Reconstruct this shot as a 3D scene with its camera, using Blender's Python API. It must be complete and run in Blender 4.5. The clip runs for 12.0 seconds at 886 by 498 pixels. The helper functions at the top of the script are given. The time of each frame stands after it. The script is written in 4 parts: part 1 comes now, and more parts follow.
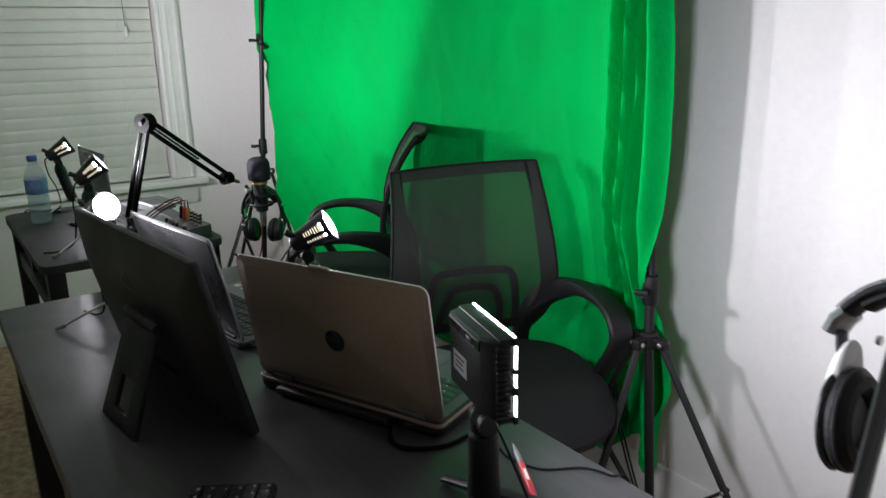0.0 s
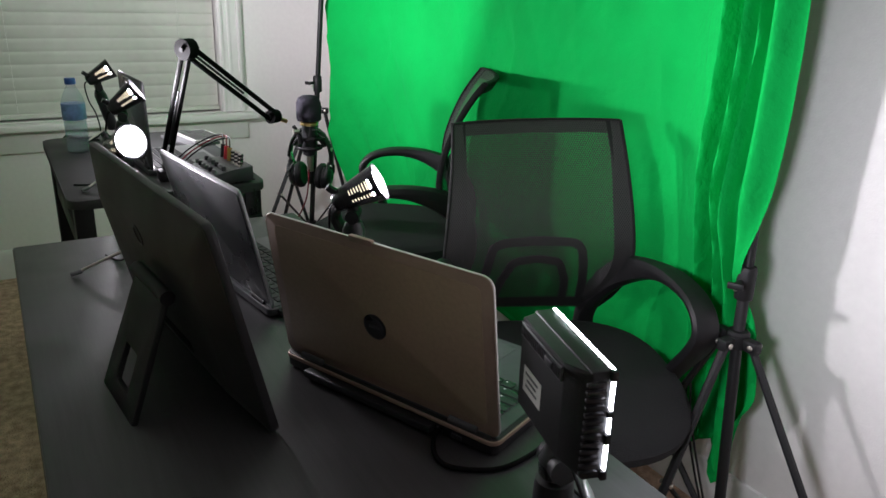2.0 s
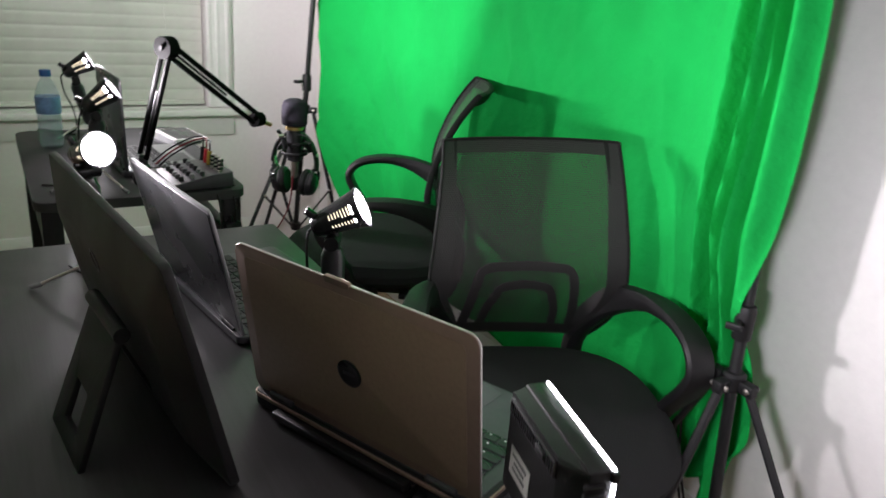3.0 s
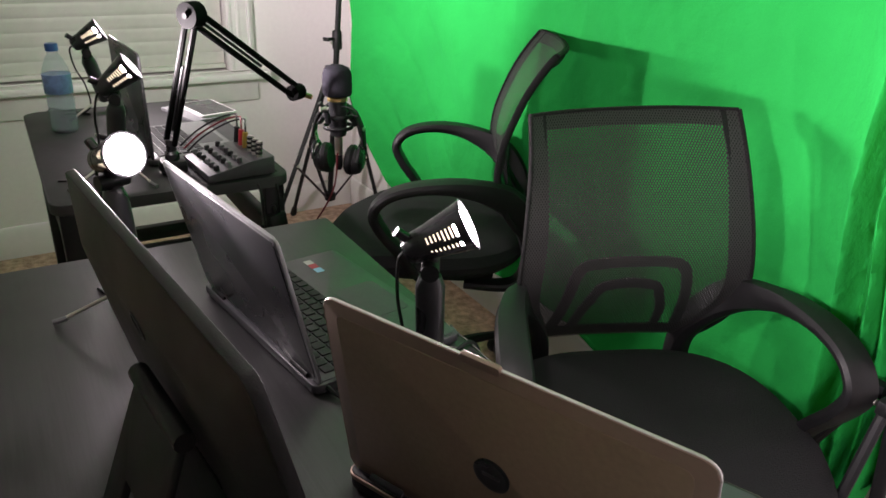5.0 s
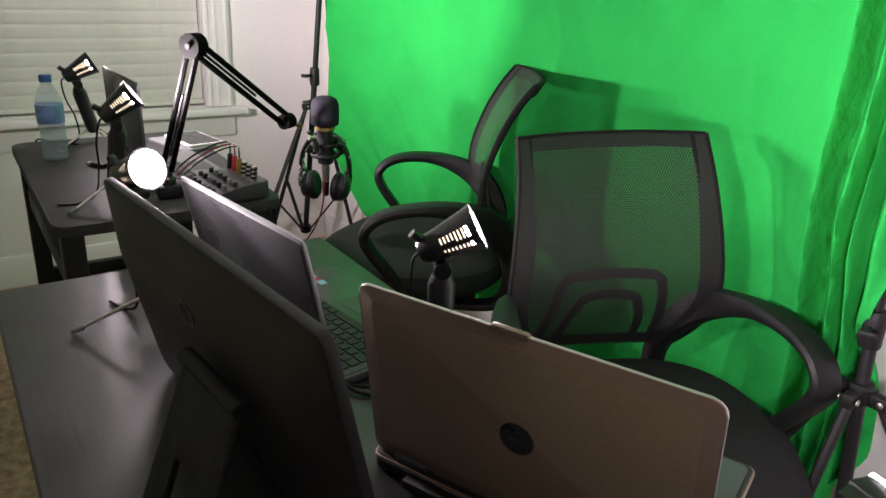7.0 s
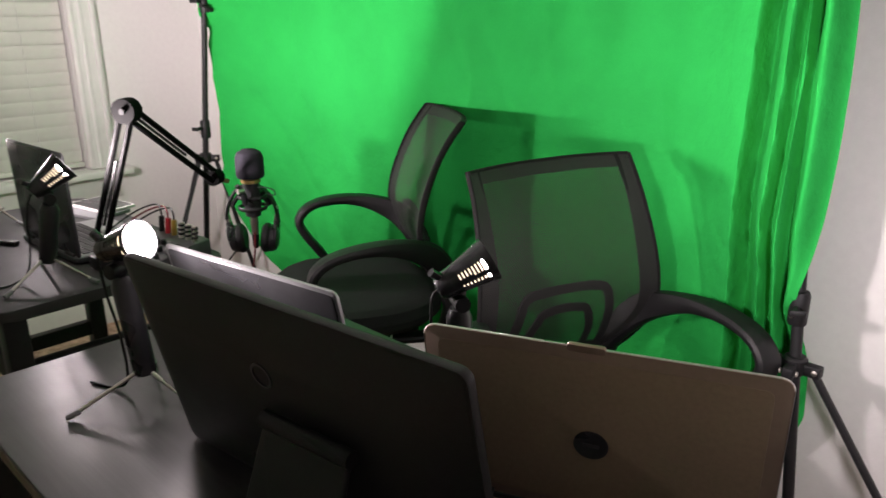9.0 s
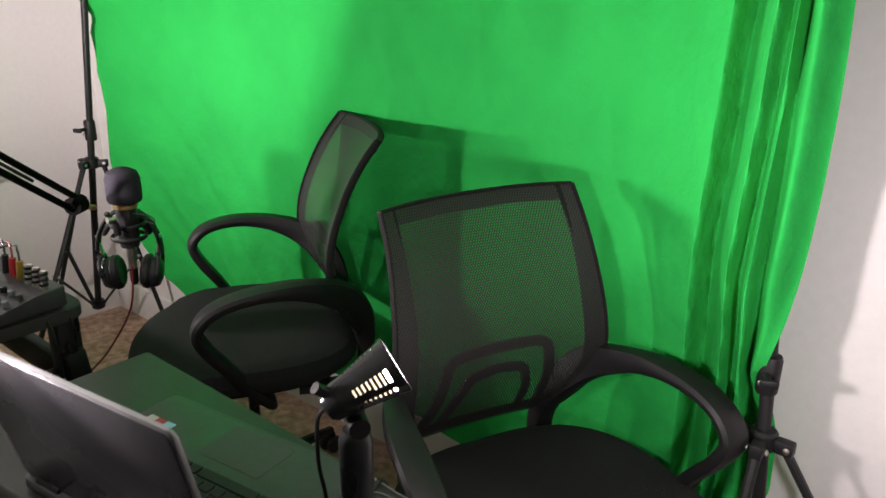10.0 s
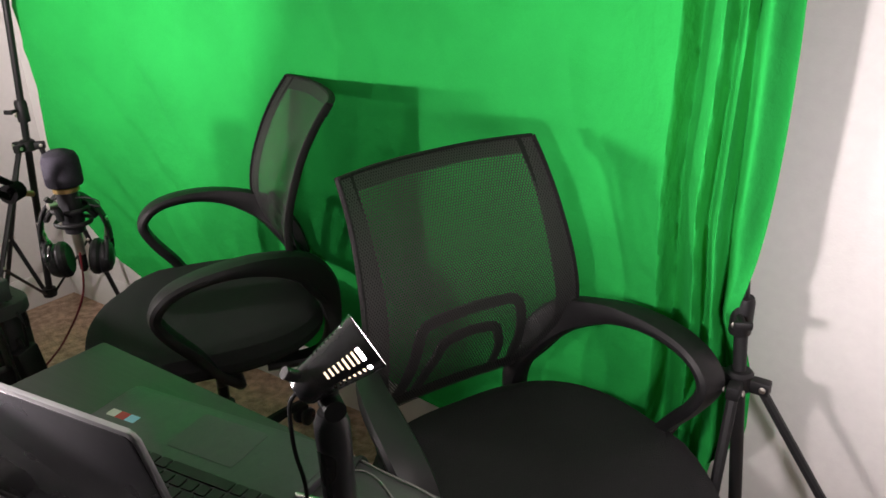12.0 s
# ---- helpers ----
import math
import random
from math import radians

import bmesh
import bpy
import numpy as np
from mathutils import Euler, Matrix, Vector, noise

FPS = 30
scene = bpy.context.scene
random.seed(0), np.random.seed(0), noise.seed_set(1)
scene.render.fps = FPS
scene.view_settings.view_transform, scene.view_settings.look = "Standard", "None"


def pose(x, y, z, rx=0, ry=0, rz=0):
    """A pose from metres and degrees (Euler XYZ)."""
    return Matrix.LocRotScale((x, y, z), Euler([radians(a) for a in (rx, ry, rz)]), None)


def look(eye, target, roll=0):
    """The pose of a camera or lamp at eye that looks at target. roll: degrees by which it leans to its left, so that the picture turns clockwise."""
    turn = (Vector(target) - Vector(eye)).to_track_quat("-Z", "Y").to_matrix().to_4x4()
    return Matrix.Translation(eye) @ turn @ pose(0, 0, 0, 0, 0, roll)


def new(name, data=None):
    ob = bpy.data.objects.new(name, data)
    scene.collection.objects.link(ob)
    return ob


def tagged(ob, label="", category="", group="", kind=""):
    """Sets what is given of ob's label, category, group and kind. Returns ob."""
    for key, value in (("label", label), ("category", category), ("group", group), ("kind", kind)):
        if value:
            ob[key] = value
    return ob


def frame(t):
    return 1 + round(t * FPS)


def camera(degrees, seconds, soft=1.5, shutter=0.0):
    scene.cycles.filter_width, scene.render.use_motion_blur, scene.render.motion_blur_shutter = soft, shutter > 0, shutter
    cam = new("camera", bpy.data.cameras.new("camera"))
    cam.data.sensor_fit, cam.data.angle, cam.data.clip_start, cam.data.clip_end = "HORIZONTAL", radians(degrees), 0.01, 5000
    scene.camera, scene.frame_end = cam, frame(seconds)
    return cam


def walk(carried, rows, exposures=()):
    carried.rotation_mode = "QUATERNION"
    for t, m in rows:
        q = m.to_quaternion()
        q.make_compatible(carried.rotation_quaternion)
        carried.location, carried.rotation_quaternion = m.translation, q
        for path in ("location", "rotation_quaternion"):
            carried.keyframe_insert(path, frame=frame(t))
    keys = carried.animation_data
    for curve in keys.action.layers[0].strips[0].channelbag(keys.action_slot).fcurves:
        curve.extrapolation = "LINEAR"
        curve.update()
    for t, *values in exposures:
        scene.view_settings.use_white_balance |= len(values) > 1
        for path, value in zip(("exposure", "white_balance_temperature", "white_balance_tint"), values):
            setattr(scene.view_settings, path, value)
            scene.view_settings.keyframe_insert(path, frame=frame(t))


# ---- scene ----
cam = camera(61.3, 12.0, soft=1.5, shutter=0.5)
PATH = [
    (0, (-0.084, 0.281, 1.244), (-1.66, 1.389, 0.709), -1.3),
    (0.5, (-0.176, 0.32, 1.251), (-1.755, 1.433, 0.733), -1.0),
    (1, (-0.244, 0.374, 1.26), (-1.778, 1.539, 0.721), 1.0),
    (1.5, (-0.254, 0.416, 1.223), (-1.763, 1.522, 0.518), 2.2),
    (2, (-0.277, 0.384, 1.218), (-1.891, 1.359, 0.551), 1.9),
    (2.5, (-0.305, 0.38, 1.246), (-1.895, 1.404, 0.595), 2.1),
    (3, (-0.358, 0.433, 1.245), (-1.951, 1.436, 0.568), 4.5),
    (3.2, (-0.391, 0.467, 1.25), (-2.039, 1.349, 0.539), 4.7),
    (4.8, (-0.641, 0.468, 1.244), (-2.229, 1.369, 0.428), 2.0),
    (5, (-0.657, 0.456, 1.245), (-2.219, 1.4, 0.428), 2.0),
    (5.5, (-0.682, 0.436, 1.246), (-2.224, 1.421, 0.438), 2.8),
    (6, (-0.672, 0.419, 1.231), (-2.182, 1.457, 0.428), 2.7),
    (6.5, (-0.64, 0.387, 1.223), (-2.165, 1.444, 0.478), 2.4),
    (6.7, (-0.624, 0.374, 1.224), (-2.17, 1.42, 0.504), 2.7),
    (8.3, (-0.593, 0.172, 1.233), (-2.043, 1.392, 0.591), -1.1),
    (8.5, (-0.631, 0.149, 1.233), (-2.045, 1.419, 0.611), -1.4),
    (9, (-0.702, 0.151, 1.25), (-2.023, 1.519, 0.628), -0.3),
    (9.5, (-0.794, 0.268, 1.247), (-2.002, 1.721, 0.592), 1.5),
    (10, (-0.873, 0.396, 1.283), (-2.053, 1.866, 0.617), 1.3),
    (10.5, (-0.899, 0.421, 1.283), (-2.075, 1.874, 0.569), 0.3),
    (11, (-0.91, 0.417, 1.279), (-2.048, 1.882, 0.533), -0.6),
    (11.5, (-0.909, 0.421, 1.276), (-2.018, 1.901, 0.515), -1.3),
    (12, (-0.905, 0.425, 1.276), (-1.976, 1.928, 0.504), -1.6),
]
walk(cam, [(t, look(eye, target, roll)) for t, eye, target, roll in PATH],
     [(0, 0.88, 5700, 17), (1.5, 1.02, 5750, 19), (3, 1.30, 5950, 22), (4.8, 1.43, 6250, 29), (6.7, 1.43, 6250, 29), (8.5, 1.25, 6350, 28), (12, 1.20, 6400, 25)])

# ---- world, lights and exposure ----
scene.view_settings.exposure = 0.0
world = bpy.data.worlds.new("night")
world.use_nodes = True
world.node_tree.nodes["Background"].inputs[0].default_value = (0.02, 0.025, 0.04, 1)
world.node_tree.nodes["Background"].inputs[1].default_value = 0.3
scene.world = world


def bulb_light(at, way, watts, colour, cone, soft, fill):
    """A reflector bulb at the mouth of its shade: a clear-edged beam ahead and, standing in for light from the slots,
    an added point light outside the mouth that fills the room.
    """
    at, way = Vector(at), Vector(way)
    for name, kind, share, ahead in (("bulb_beam", "SPOT", 0.80, 0.030), ("bulb_fill", "POINT", fill, 0.038)):
        data = bpy.data.lights.new(name, kind)
        data.energy, data.shadow_soft_size, data.color = watts * share, 0.024, colour
        if kind == "SPOT":
            data.spot_size, data.spot_blend = radians(cone), soft
        ob = new(name, data)
        ob.matrix_world = look(at + way * ahead, at + way)


# ---- materials ----
def material(name, colour, rough=0.5, metal=0.0, vary=0.12, scale=40.0, bump=0.0, bump_scale=None, large=6.0, coat=0.0, emit=0.0, sheen=0.0, spec=0.5, grain=None):
    """A surface with fine grain and broad wear. vary: how far its colour drifts; bump: relief in metres."""
    mat = bpy.data.materials.new(name)
    mat.use_nodes = True
    nt = mat.node_tree
    bsdf = nt.nodes["Principled BSDF"]
    bsdf.inputs["Metallic"].default_value = metal
    bsdf.inputs["Coat Weight"].default_value = coat
    bsdf.inputs["Sheen Weight"].default_value = sheen
    bsdf.inputs["Specular IOR Level"].default_value = spec
    place = nt.nodes.new("ShaderNodeTexCoord")
    fine, broad = nt.nodes.new("ShaderNodeTexNoise"), nt.nodes.new("ShaderNodeTexNoise")
    for node, s, d in ((fine, scale, 6.0), (broad, large, 3.0)):
        node.inputs["Scale"].default_value, node.inputs["Detail"].default_value = s, d
        nt.links.new(place.outputs["Object"], node.inputs["Vector"])
    if grain:
        stretch = nt.nodes.new("ShaderNodeMapping")
        stretch.inputs["Scale"].default_value = grain
        nt.links.new(place.outputs["Object"], stretch.inputs["Vector"])
        nt.links.new(stretch.outputs["Vector"], fine.inputs["Vector"])
    both = nt.nodes.new("ShaderNodeMath")
    both.operation = "ADD"
    nt.links.new(fine.outputs["Fac"], both.inputs[0])
    nt.links.new(broad.outputs["Fac"], both.inputs[1])
    ramp = nt.nodes.new("ShaderNodeMapRange")
    ramp.inputs["From Min"].default_value, ramp.inputs["From Max"].default_value = 0.7, 1.3
    ramp.inputs["To Min"].default_value, ramp.inputs["To Max"].default_value = 1 - vary, 1 + vary
    nt.links.new(both.outputs[0], ramp.inputs["Value"])
    mix = nt.nodes.new("ShaderNodeVectorMath")
    mix.operation = "SCALE"
    mix.inputs[0].default_value = colour[:3]
    nt.links.new(ramp.outputs["Result"], mix.inputs["Scale"])
    nt.links.new(mix.outputs["Vector"], bsdf.inputs["Base Color"])
    rr = nt.nodes.new("ShaderNodeMapRange")
    rr.inputs["From Min"].default_value, rr.inputs["From Max"].default_value = 0.3, 0.7
    rr.inputs["To Min"].default_value, rr.inputs["To Max"].default_value = max(rough - 0.08, 0.02), min(rough + 0.1, 1)
    nt.links.new(broad.outputs["Fac"], rr.inputs["Value"])
    nt.links.new(rr.outputs["Result"], bsdf.inputs["Roughness"])
    if bump:
        relief = nt.nodes.new("ShaderNodeTexNoise")
        relief.inputs["Scale"].default_value, relief.inputs["Detail"].default_value = bump_scale or scale * 3, 5.0
        nt.links.new(stretch.outputs["Vector"] if grain else place.outputs["Object"], relief.inputs["Vector"])
        node = nt.nodes.new("ShaderNodeBump")
        node.inputs["Distance"].default_value = bump
        nt.links.new(relief.outputs["Fac"], node.inputs["Height"])
        nt.links.new(node.outputs["Normal"], bsdf.inputs["Normal"])
    if emit:
        bsdf.inputs["Emission Color"].default_value = (*colour[:3], 1)
        bsdf.inputs["Emission Strength"].default_value = emit
    return mat


WALL = material("wall_paint", (0.80, 0.78, 0.755), 0.75, vary=0.03, scale=60, bump=0.0006, bump_scale=220, large=1.5)
CEIL = material("ceiling_paint", (0.87, 0.86, 0.84), 0.9, vary=0.03, bump=0.001, bump_scale=160)
TRIM = material("trim_paint", (0.74, 0.73, 0.70), 0.4, vary=0.04, scale=30, large=3)
SLAT = material("blind_slat", (0.62, 0.62, 0.56), 0.5, vary=0.05, scale=25)
GLASS = material("window_glass", (0.02, 0.02, 0.03), 0.05, vary=0.02)
CLOTH = material("green_cloth", (0.007, 0.355, 0.060), 0.9, vary=0.12, scale=900, bump=0.0065, bump_scale=22, large=5, spec=0.06)
DESK = material("black_desk_laminate", (0.026, 0.025, 0.026), 0.42, vary=0.30, scale=9, bump=0.00016, bump_scale=14, large=5, spec=0.6, grain=(1.0, 16.0, 16.0))
TABLE = material("black_table_paint", (0.030, 0.029, 0.030), 0.62, vary=0.25, scale=12, bump=0.0002, bump_scale=60, large=5, spec=0.4)
RUBBER = material("matt_black_rubber", (0.0025, 0.0025, 0.0025), 0.75, vary=0.2, scale=80, spec=0.06)
EDGE = material("worn_desk_edge", (0.12, 0.085, 0.062), 0.55, vary=0.35, scale=70)
STEEL = material("black_powder_coat", (0.012, 0.012, 0.0125), 0.48, vary=0.2, scale=80, bump=0.0002, spec=0.28)
PLASTIC = material("black_plastic", (0.0085, 0.0085, 0.009), 0.50, vary=0.2, scale=120, bump=0.00025, bump_scale=600, spec=0.32)
SATIN = material("satin_black_plastic", (0.020, 0.020, 0.022), 0.28, vary=0.2, scale=90, bump=0.0001, bump_scale=500)
DARK = material("dark_grey_plastic", (0.046, 0.046, 0.050), 0.38, vary=0.15, scale=90, bump=0.0002)
FABRIC = material("black_woven_fabric", (0.012, 0.012, 0.0125), 0.85, vary=0.35, scale=700, bump=0.0030, bump_scale=420, spec=0.3)
BAND = material("woven_border_band", (0.005, 0.005, 0.005), 0.7, vary=0.45, scale=420, bump=0.0026, bump_scale=330, spec=0.3)
FOAM = material("grey_foam", (0.034, 0.032, 0.041), 1.0, vary=0.3, scale=400, bump=0.0006, bump_scale=500, spec=0.1)
LEATHER = material("black_leatherette", (0.011, 0.011, 0.0115), 0.55, vary=0.3, scale=160, bump=0.0009, bump_scale=220, spec=0.3)
CHROME = material("bright_metal", (0.62, 0.58, 0.53), 0.30, 1.0, vary=0.08, scale=60)
BRASS = material("brass_fitting", (0.72, 0.50, 0.20), 0.3, 1.0, vary=0.1)
TAN = material("tan_metal_rim", (0.30, 0.215, 0.165), 0.42, 0.5, vary=0.08, scale=90)
ALU = material("brushed_grey_lid", (0.31, 0.225, 0.152), 0.45, 0.35, vary=0.10, scale=160, large=4)
RIM = material("bright_lid_edge", (0.36, 0.36, 0.37), 0.32, 0.8, vary=0.08, scale=60)
SILVER = material("silver_bezel", (0.58, 0.56, 0.54), 0.32, 0.8, vary=0.06, scale=60)
LEGEND = material("white_legend", (0.42, 0.42, 0.42), 0.6)
WHITE = material("white_plastic", (0.78, 0.78, 0.77), 0.3, vary=0.04)
RED = material("red_plastic", (0.45, 0.022, 0.036), 0.35)
MAROON = material("dark_red_cable", (0.16, 0.012, 0.018), 0.45)
YELLOW = material("yellow_plastic", (0.36, 0.22, 0.03), 0.4)
BLUE = material("blue_plastic", (0.03, 0.10, 0.34), 0.4)
WRAP = material("pale_blue_wrapper", (0.16, 0.27, 0.50), 0.4, vary=0.5, scale=45)
CYAN = material("pale_blue_sticker", (0.25, 0.55, 0.72), 0.4)
SHELL = material("satin_monitor_shell", (0.021, 0.0207, 0.021), 0.42, vary=0.15, scale=200, bump=0.0002, bump_scale=700, spec=0.3)
LABEL = material("silver_label", (0.55, 0.54, 0.52), 0.4, vary=0.05)
PAPER = material("grey_paper_sheet", (0.16, 0.16, 0.165), 0.7, vary=0.05)
BULB = material("lit_bulb", (1.0, 0.93, 0.84), 0.4, emit=60.0)
BULBS = material("lit_diffuser", (1.0, 0.97, 0.93), 0.4, emit=14.0)
WIRE = material("pale_grey_wire", (0.075, 0.075, 0.068), 0.5)
GREYDECK = material("grey_laptop_deck", (0.20, 0.20, 0.20), 0.4, 0.3, vary=0.08)
LEDBASE = material("glowing_bulb_body", (0.92, 0.78, 0.50), 0.4, vary=0.25, scale=60, emit=0.8)


def carpet():
    """Tan cut-pile carpet: fine tufts, worn and mottled at a larger scale."""
    mat = bpy.data.materials.new("tan_carpet")
    mat.use_nodes = True
    nt = mat.node_tree
    bsdf = nt.nodes["Principled BSDF"]
    place = nt.nodes.new("ShaderNodeTexCoord")
    tuft, blot, tread = nt.nodes.new("ShaderNodeTexVoronoi"), nt.nodes.new("ShaderNodeTexNoise"), nt.nodes.new("ShaderNodeTexNoise")
    tuft.inputs["Scale"].default_value = 190.0
    blot.inputs["Scale"].default_value, blot.inputs["Detail"].default_value = 34.0, 6.0
    tread.inputs["Scale"].default_value, tread.inputs["Detail"].default_value = 2.6, 5.0
    for node in (tuft, blot, tread):
        nt.links.new(place.outputs["Object"], node.inputs["Vector"])
    ramp = nt.nodes.new("ShaderNodeValToRGB")
    ramp.color_ramp.elements[0].position, ramp.color_ramp.elements[0].color = 0.33, (0.36, 0.225, 0.145, 1)
    ramp.color_ramp.elements[1].position, ramp.color_ramp.elements[1].color = 0.68, (0.72, 0.50, 0.345, 1)
    nt.links.new(blot.outputs["Fac"], ramp.inputs["Fac"])
    tone = nt.nodes.new("ShaderNodeHueSaturation")
    val = nt.nodes.new("ShaderNodeMapRange")
    val.inputs["From Min"].default_value, val.inputs["From Max"].default_value = 0.3, 0.7
    val.inputs["To Min"].default_value, val.inputs["To Max"].default_value = 0.78, 1.22
    nt.links.new(tread.outputs["Fac"], val.inputs["Value"])
    nt.links.new(val.outputs["Result"], tone.inputs["Value"])
    nt.links.new(ramp.outputs["Color"], tone.inputs["Color"])
    nt.links.new(tone.outputs["Color"], bsdf.inputs["Base Color"])
    bsdf.inputs["Roughness"].default_value = 1.0
    bsdf.inputs["Specular IOR Level"].default_value = 0.1
    bsdf.inputs["Sheen Weight"].default_value = 0.15
    bump = nt.nodes.new("ShaderNodeBump")
    bump.inputs["Distance"].default_value = 0.006
    nt.links.new(tuft.outputs["Distance"], bump.inputs["Height"])
    nt.links.new(bump.outputs["Normal"], bsdf.inputs["Normal"])
    return mat


CARPET = carpet()


def mesh_net(name, cell, thread, colour):
    """Knitted net: threads on a diagonal lattice, holes let light through."""
    mat = bpy.data.materials.new(name)
    mat.use_nodes = True
    nt = mat.node_tree
    bsdf, out = nt.nodes["Principled BSDF"], nt.nodes["Material Output"]
    bsdf.inputs["Base Color"].default_value = (*colour, 1)
    bsdf.inputs["Roughness"].default_value = 0.55
    clear = nt.nodes.new("ShaderNodeBsdfTransparent")
    mix = nt.nodes.new("ShaderNodeMixShader")
    uv = nt.nodes.new("ShaderNodeTexCoord")
    split = nt.nodes.new("ShaderNodeSeparateXYZ")
    nt.links.new(uv.outputs["UV"], split.inputs[0])
    fades = []
    for sign in (1, -1):
        a = nt.nodes.new("ShaderNodeMath")
        a.operation = "MULTIPLY_ADD"
        a.inputs[1].default_value = sign * 0.62
        nt.links.new(split.outputs["Y"], a.inputs[0])
        nt.links.new(split.outputs["X"], a.inputs[2])
        b = nt.nodes.new("ShaderNodeMath")
        b.operation = "PINGPONG"
        b.inputs[1].default_value = cell / 2
        nt.links.new(a.outputs[0], b.inputs[0])
        c = nt.nodes.new("ShaderNodeMath")
        c.operation = "LESS_THAN"
        c.inputs[1].default_value = thread
        nt.links.new(b.outputs[0], c.inputs[0])
        fades.append(c)
    top = nt.nodes.new("ShaderNodeMath")
    top.operation = "MAXIMUM"
    nt.links.new(fades[0].outputs[0], top.inputs[0])
    nt.links.new(fades[1].outputs[0], top.inputs[1])
    nt.links.new(top.outputs[0], mix.inputs[0])
    nt.links.new(clear.outputs[0], mix.inputs[1])
    nt.links.new(bsdf.outputs[0], mix.inputs[2])
    nt.links.new(mix.outputs[0], out.inputs["Surface"])
    return mat


NET = mesh_net("chair_net", 0.0052, 0.00124, (0.026, 0.0255, 0.0255))


def clear_plastic():
    mat = bpy.data.materials.new("clear_bottle")
    mat.use_nodes = True
    nt = mat.node_tree
    bsdf, out = nt.nodes["Principled BSDF"], nt.nodes["Material Output"]
    bsdf.inputs["Base Color"].default_value = (0.85, 0.90, 0.95, 1)
    bsdf.inputs["Roughness"].default_value = 0.12
    clear = nt.nodes.new("ShaderNodeBsdfTransparent")
    clear.inputs[0].default_value = (0.86, 0.9, 0.92, 1)
    mix = nt.nodes.new("ShaderNodeMixShader")
    mix.inputs[0].default_value = 0.14
    nt.links.new(clear.outputs[0], mix.inputs[1])
    nt.links.new(bsdf.outputs[0], mix.inputs[2])
    nt.links.new(mix.outputs[0], out.inputs["Surface"])
    return mat


CLEAR = clear_plastic()


# ---- building helpers ----
def part(name, bm, mat, parent, label="", at=None, smooth=35):
    me = bpy.data.meshes.new(name)
    bmesh.ops.recalc_face_normals(bm, faces=bm.faces)
    bm.to_mesh(me)
    bm.free()
    me.materials.append(mat)
    if smooth:
        me.polygons.foreach_set("use_smooth", [True] * len(me.polygons))
        me.set_sharp_from_angle(angle=radians(smooth))
    ob = new(name, me)
    ob.parent = parent
    if at is not None:
        ob.matrix_basis = at
    if label:
        tagged(ob, label=label)
    return ob


def thing(name, m, label, category, group="", kind=""):
    ob = new(name)
    ob.empty_display_size = 0.05
    ob.matrix_world = m
    return tagged(ob, label, category, group, kind)


def solid(name, bm, mat, label, category="", kind="", group=""):
    return tagged(part(name, bm, mat, None), label, category, group, kind)


def box(size, at=(0, 0, 0), bevel=0.0, turn=None, bm=None, seg=2):
    bm = bm or bmesh.new()
    m = Matrix.Translation(at) @ (turn or Matrix()) @ Matrix.Diagonal((*size, 1))
    vs = bmesh.ops.create_cube(bm, size=1.0, matrix=m)["verts"]
    if bevel:
        es = list({e for v in vs for e in v.link_edges})
        bmesh.ops.bevel(bm, geom=es, offset=bevel, segments=seg, profile=0.5, affect="EDGES")
    return bm


def plate(outline, z0, z1, bevel=0.0, bm=None, m=None):
    """A flat piece with the given outline in x and y."""
    bm = bm or bmesh.new()
    n = len(outline)
    lo = [bm.verts.new((x, y, z0)) for x, y in outline]
    hi = [bm.verts.new((x, y, z1)) for x, y in outline]
    faces = [bm.faces.new(lo[::-1]), bm.faces.new(hi)]
    for i in range(n):
        faces.append(bm.faces.new((lo[i], lo[(i + 1) % n], hi[(i + 1) % n], hi[i])))
    if bevel:
        es = [e for f in faces[:2] for e in f.edges]
        bmesh.ops.bevel(bm, geom=es, offset=bevel, segments=2, profile=0.5, affect="EDGES")
    if m is not None:
        bmesh.ops.transform(bm, matrix=m, verts=bm.verts)
    return bm


def rounded(w, h, r, n=5, cx=0.0, cy=0.0):
    pts = []
    for sx, sy, a in ((1, 1, 0), (-1, 1, 90), (-1, -1, 180), (1, -1, 270)):
        for i in range(n + 1):
            t = radians(a + 90 * i / n)
            pts.append((cx + sx * (w / 2 - r) + r * math.cos(t), cy + sy * (h / 2 - r) + r * math.sin(t)))
    return pts


def lathe(profile, seg=24, m=None, bm=None, power=2.0):
    """A turned piece: (radius, height) pairs. power over 2 makes the rings squarer."""
    bm = bm or bmesh.new()
    rings = []
    for r, z in profile:
        ring = []
        for i in range(seg):
            a = 2 * math.pi * i / seg
            c, s = math.cos(a), math.sin(a)
            k = 1.0 if power == 2.0 else (abs(c) ** power + abs(s) ** power) ** (-1 / power)
            p = Vector((r * k * c, r * k * s, z))
            ring.append(bm.verts.new(m @ p if m is not None else p))
        rings.append(ring)
    for a, b in zip(rings, rings[1:]):
        for i in range(seg):
            j = (i + 1) % seg
            bm.faces.new((a[i], a[j], b[j], b[i]))
    if profile[0] != profile[-1]:
        bm.faces.new(rings[0][::-1])
        bm.faces.new(rings[-1])
    return bm


def spline(pts, n=8):
    """A smooth line through points of any dimension."""
    pts = [Vector(p) for p in pts]
    out = []
    for i in range(len(pts) - 1):
        a, b, c, d = pts[max(i - 1, 0)], pts[i], pts[i + 1], pts[min(i + 2, len(pts) - 1)]
        for k in range(n):
            t = k / n
            out.append(0.5 * (2 * b + (c - a) * t + (2 * a - 5 * b + 4 * c - d) * t * t + (3 * b - a - 3 * c + d) * t ** 3))
    out.append(pts[-1])
    return out


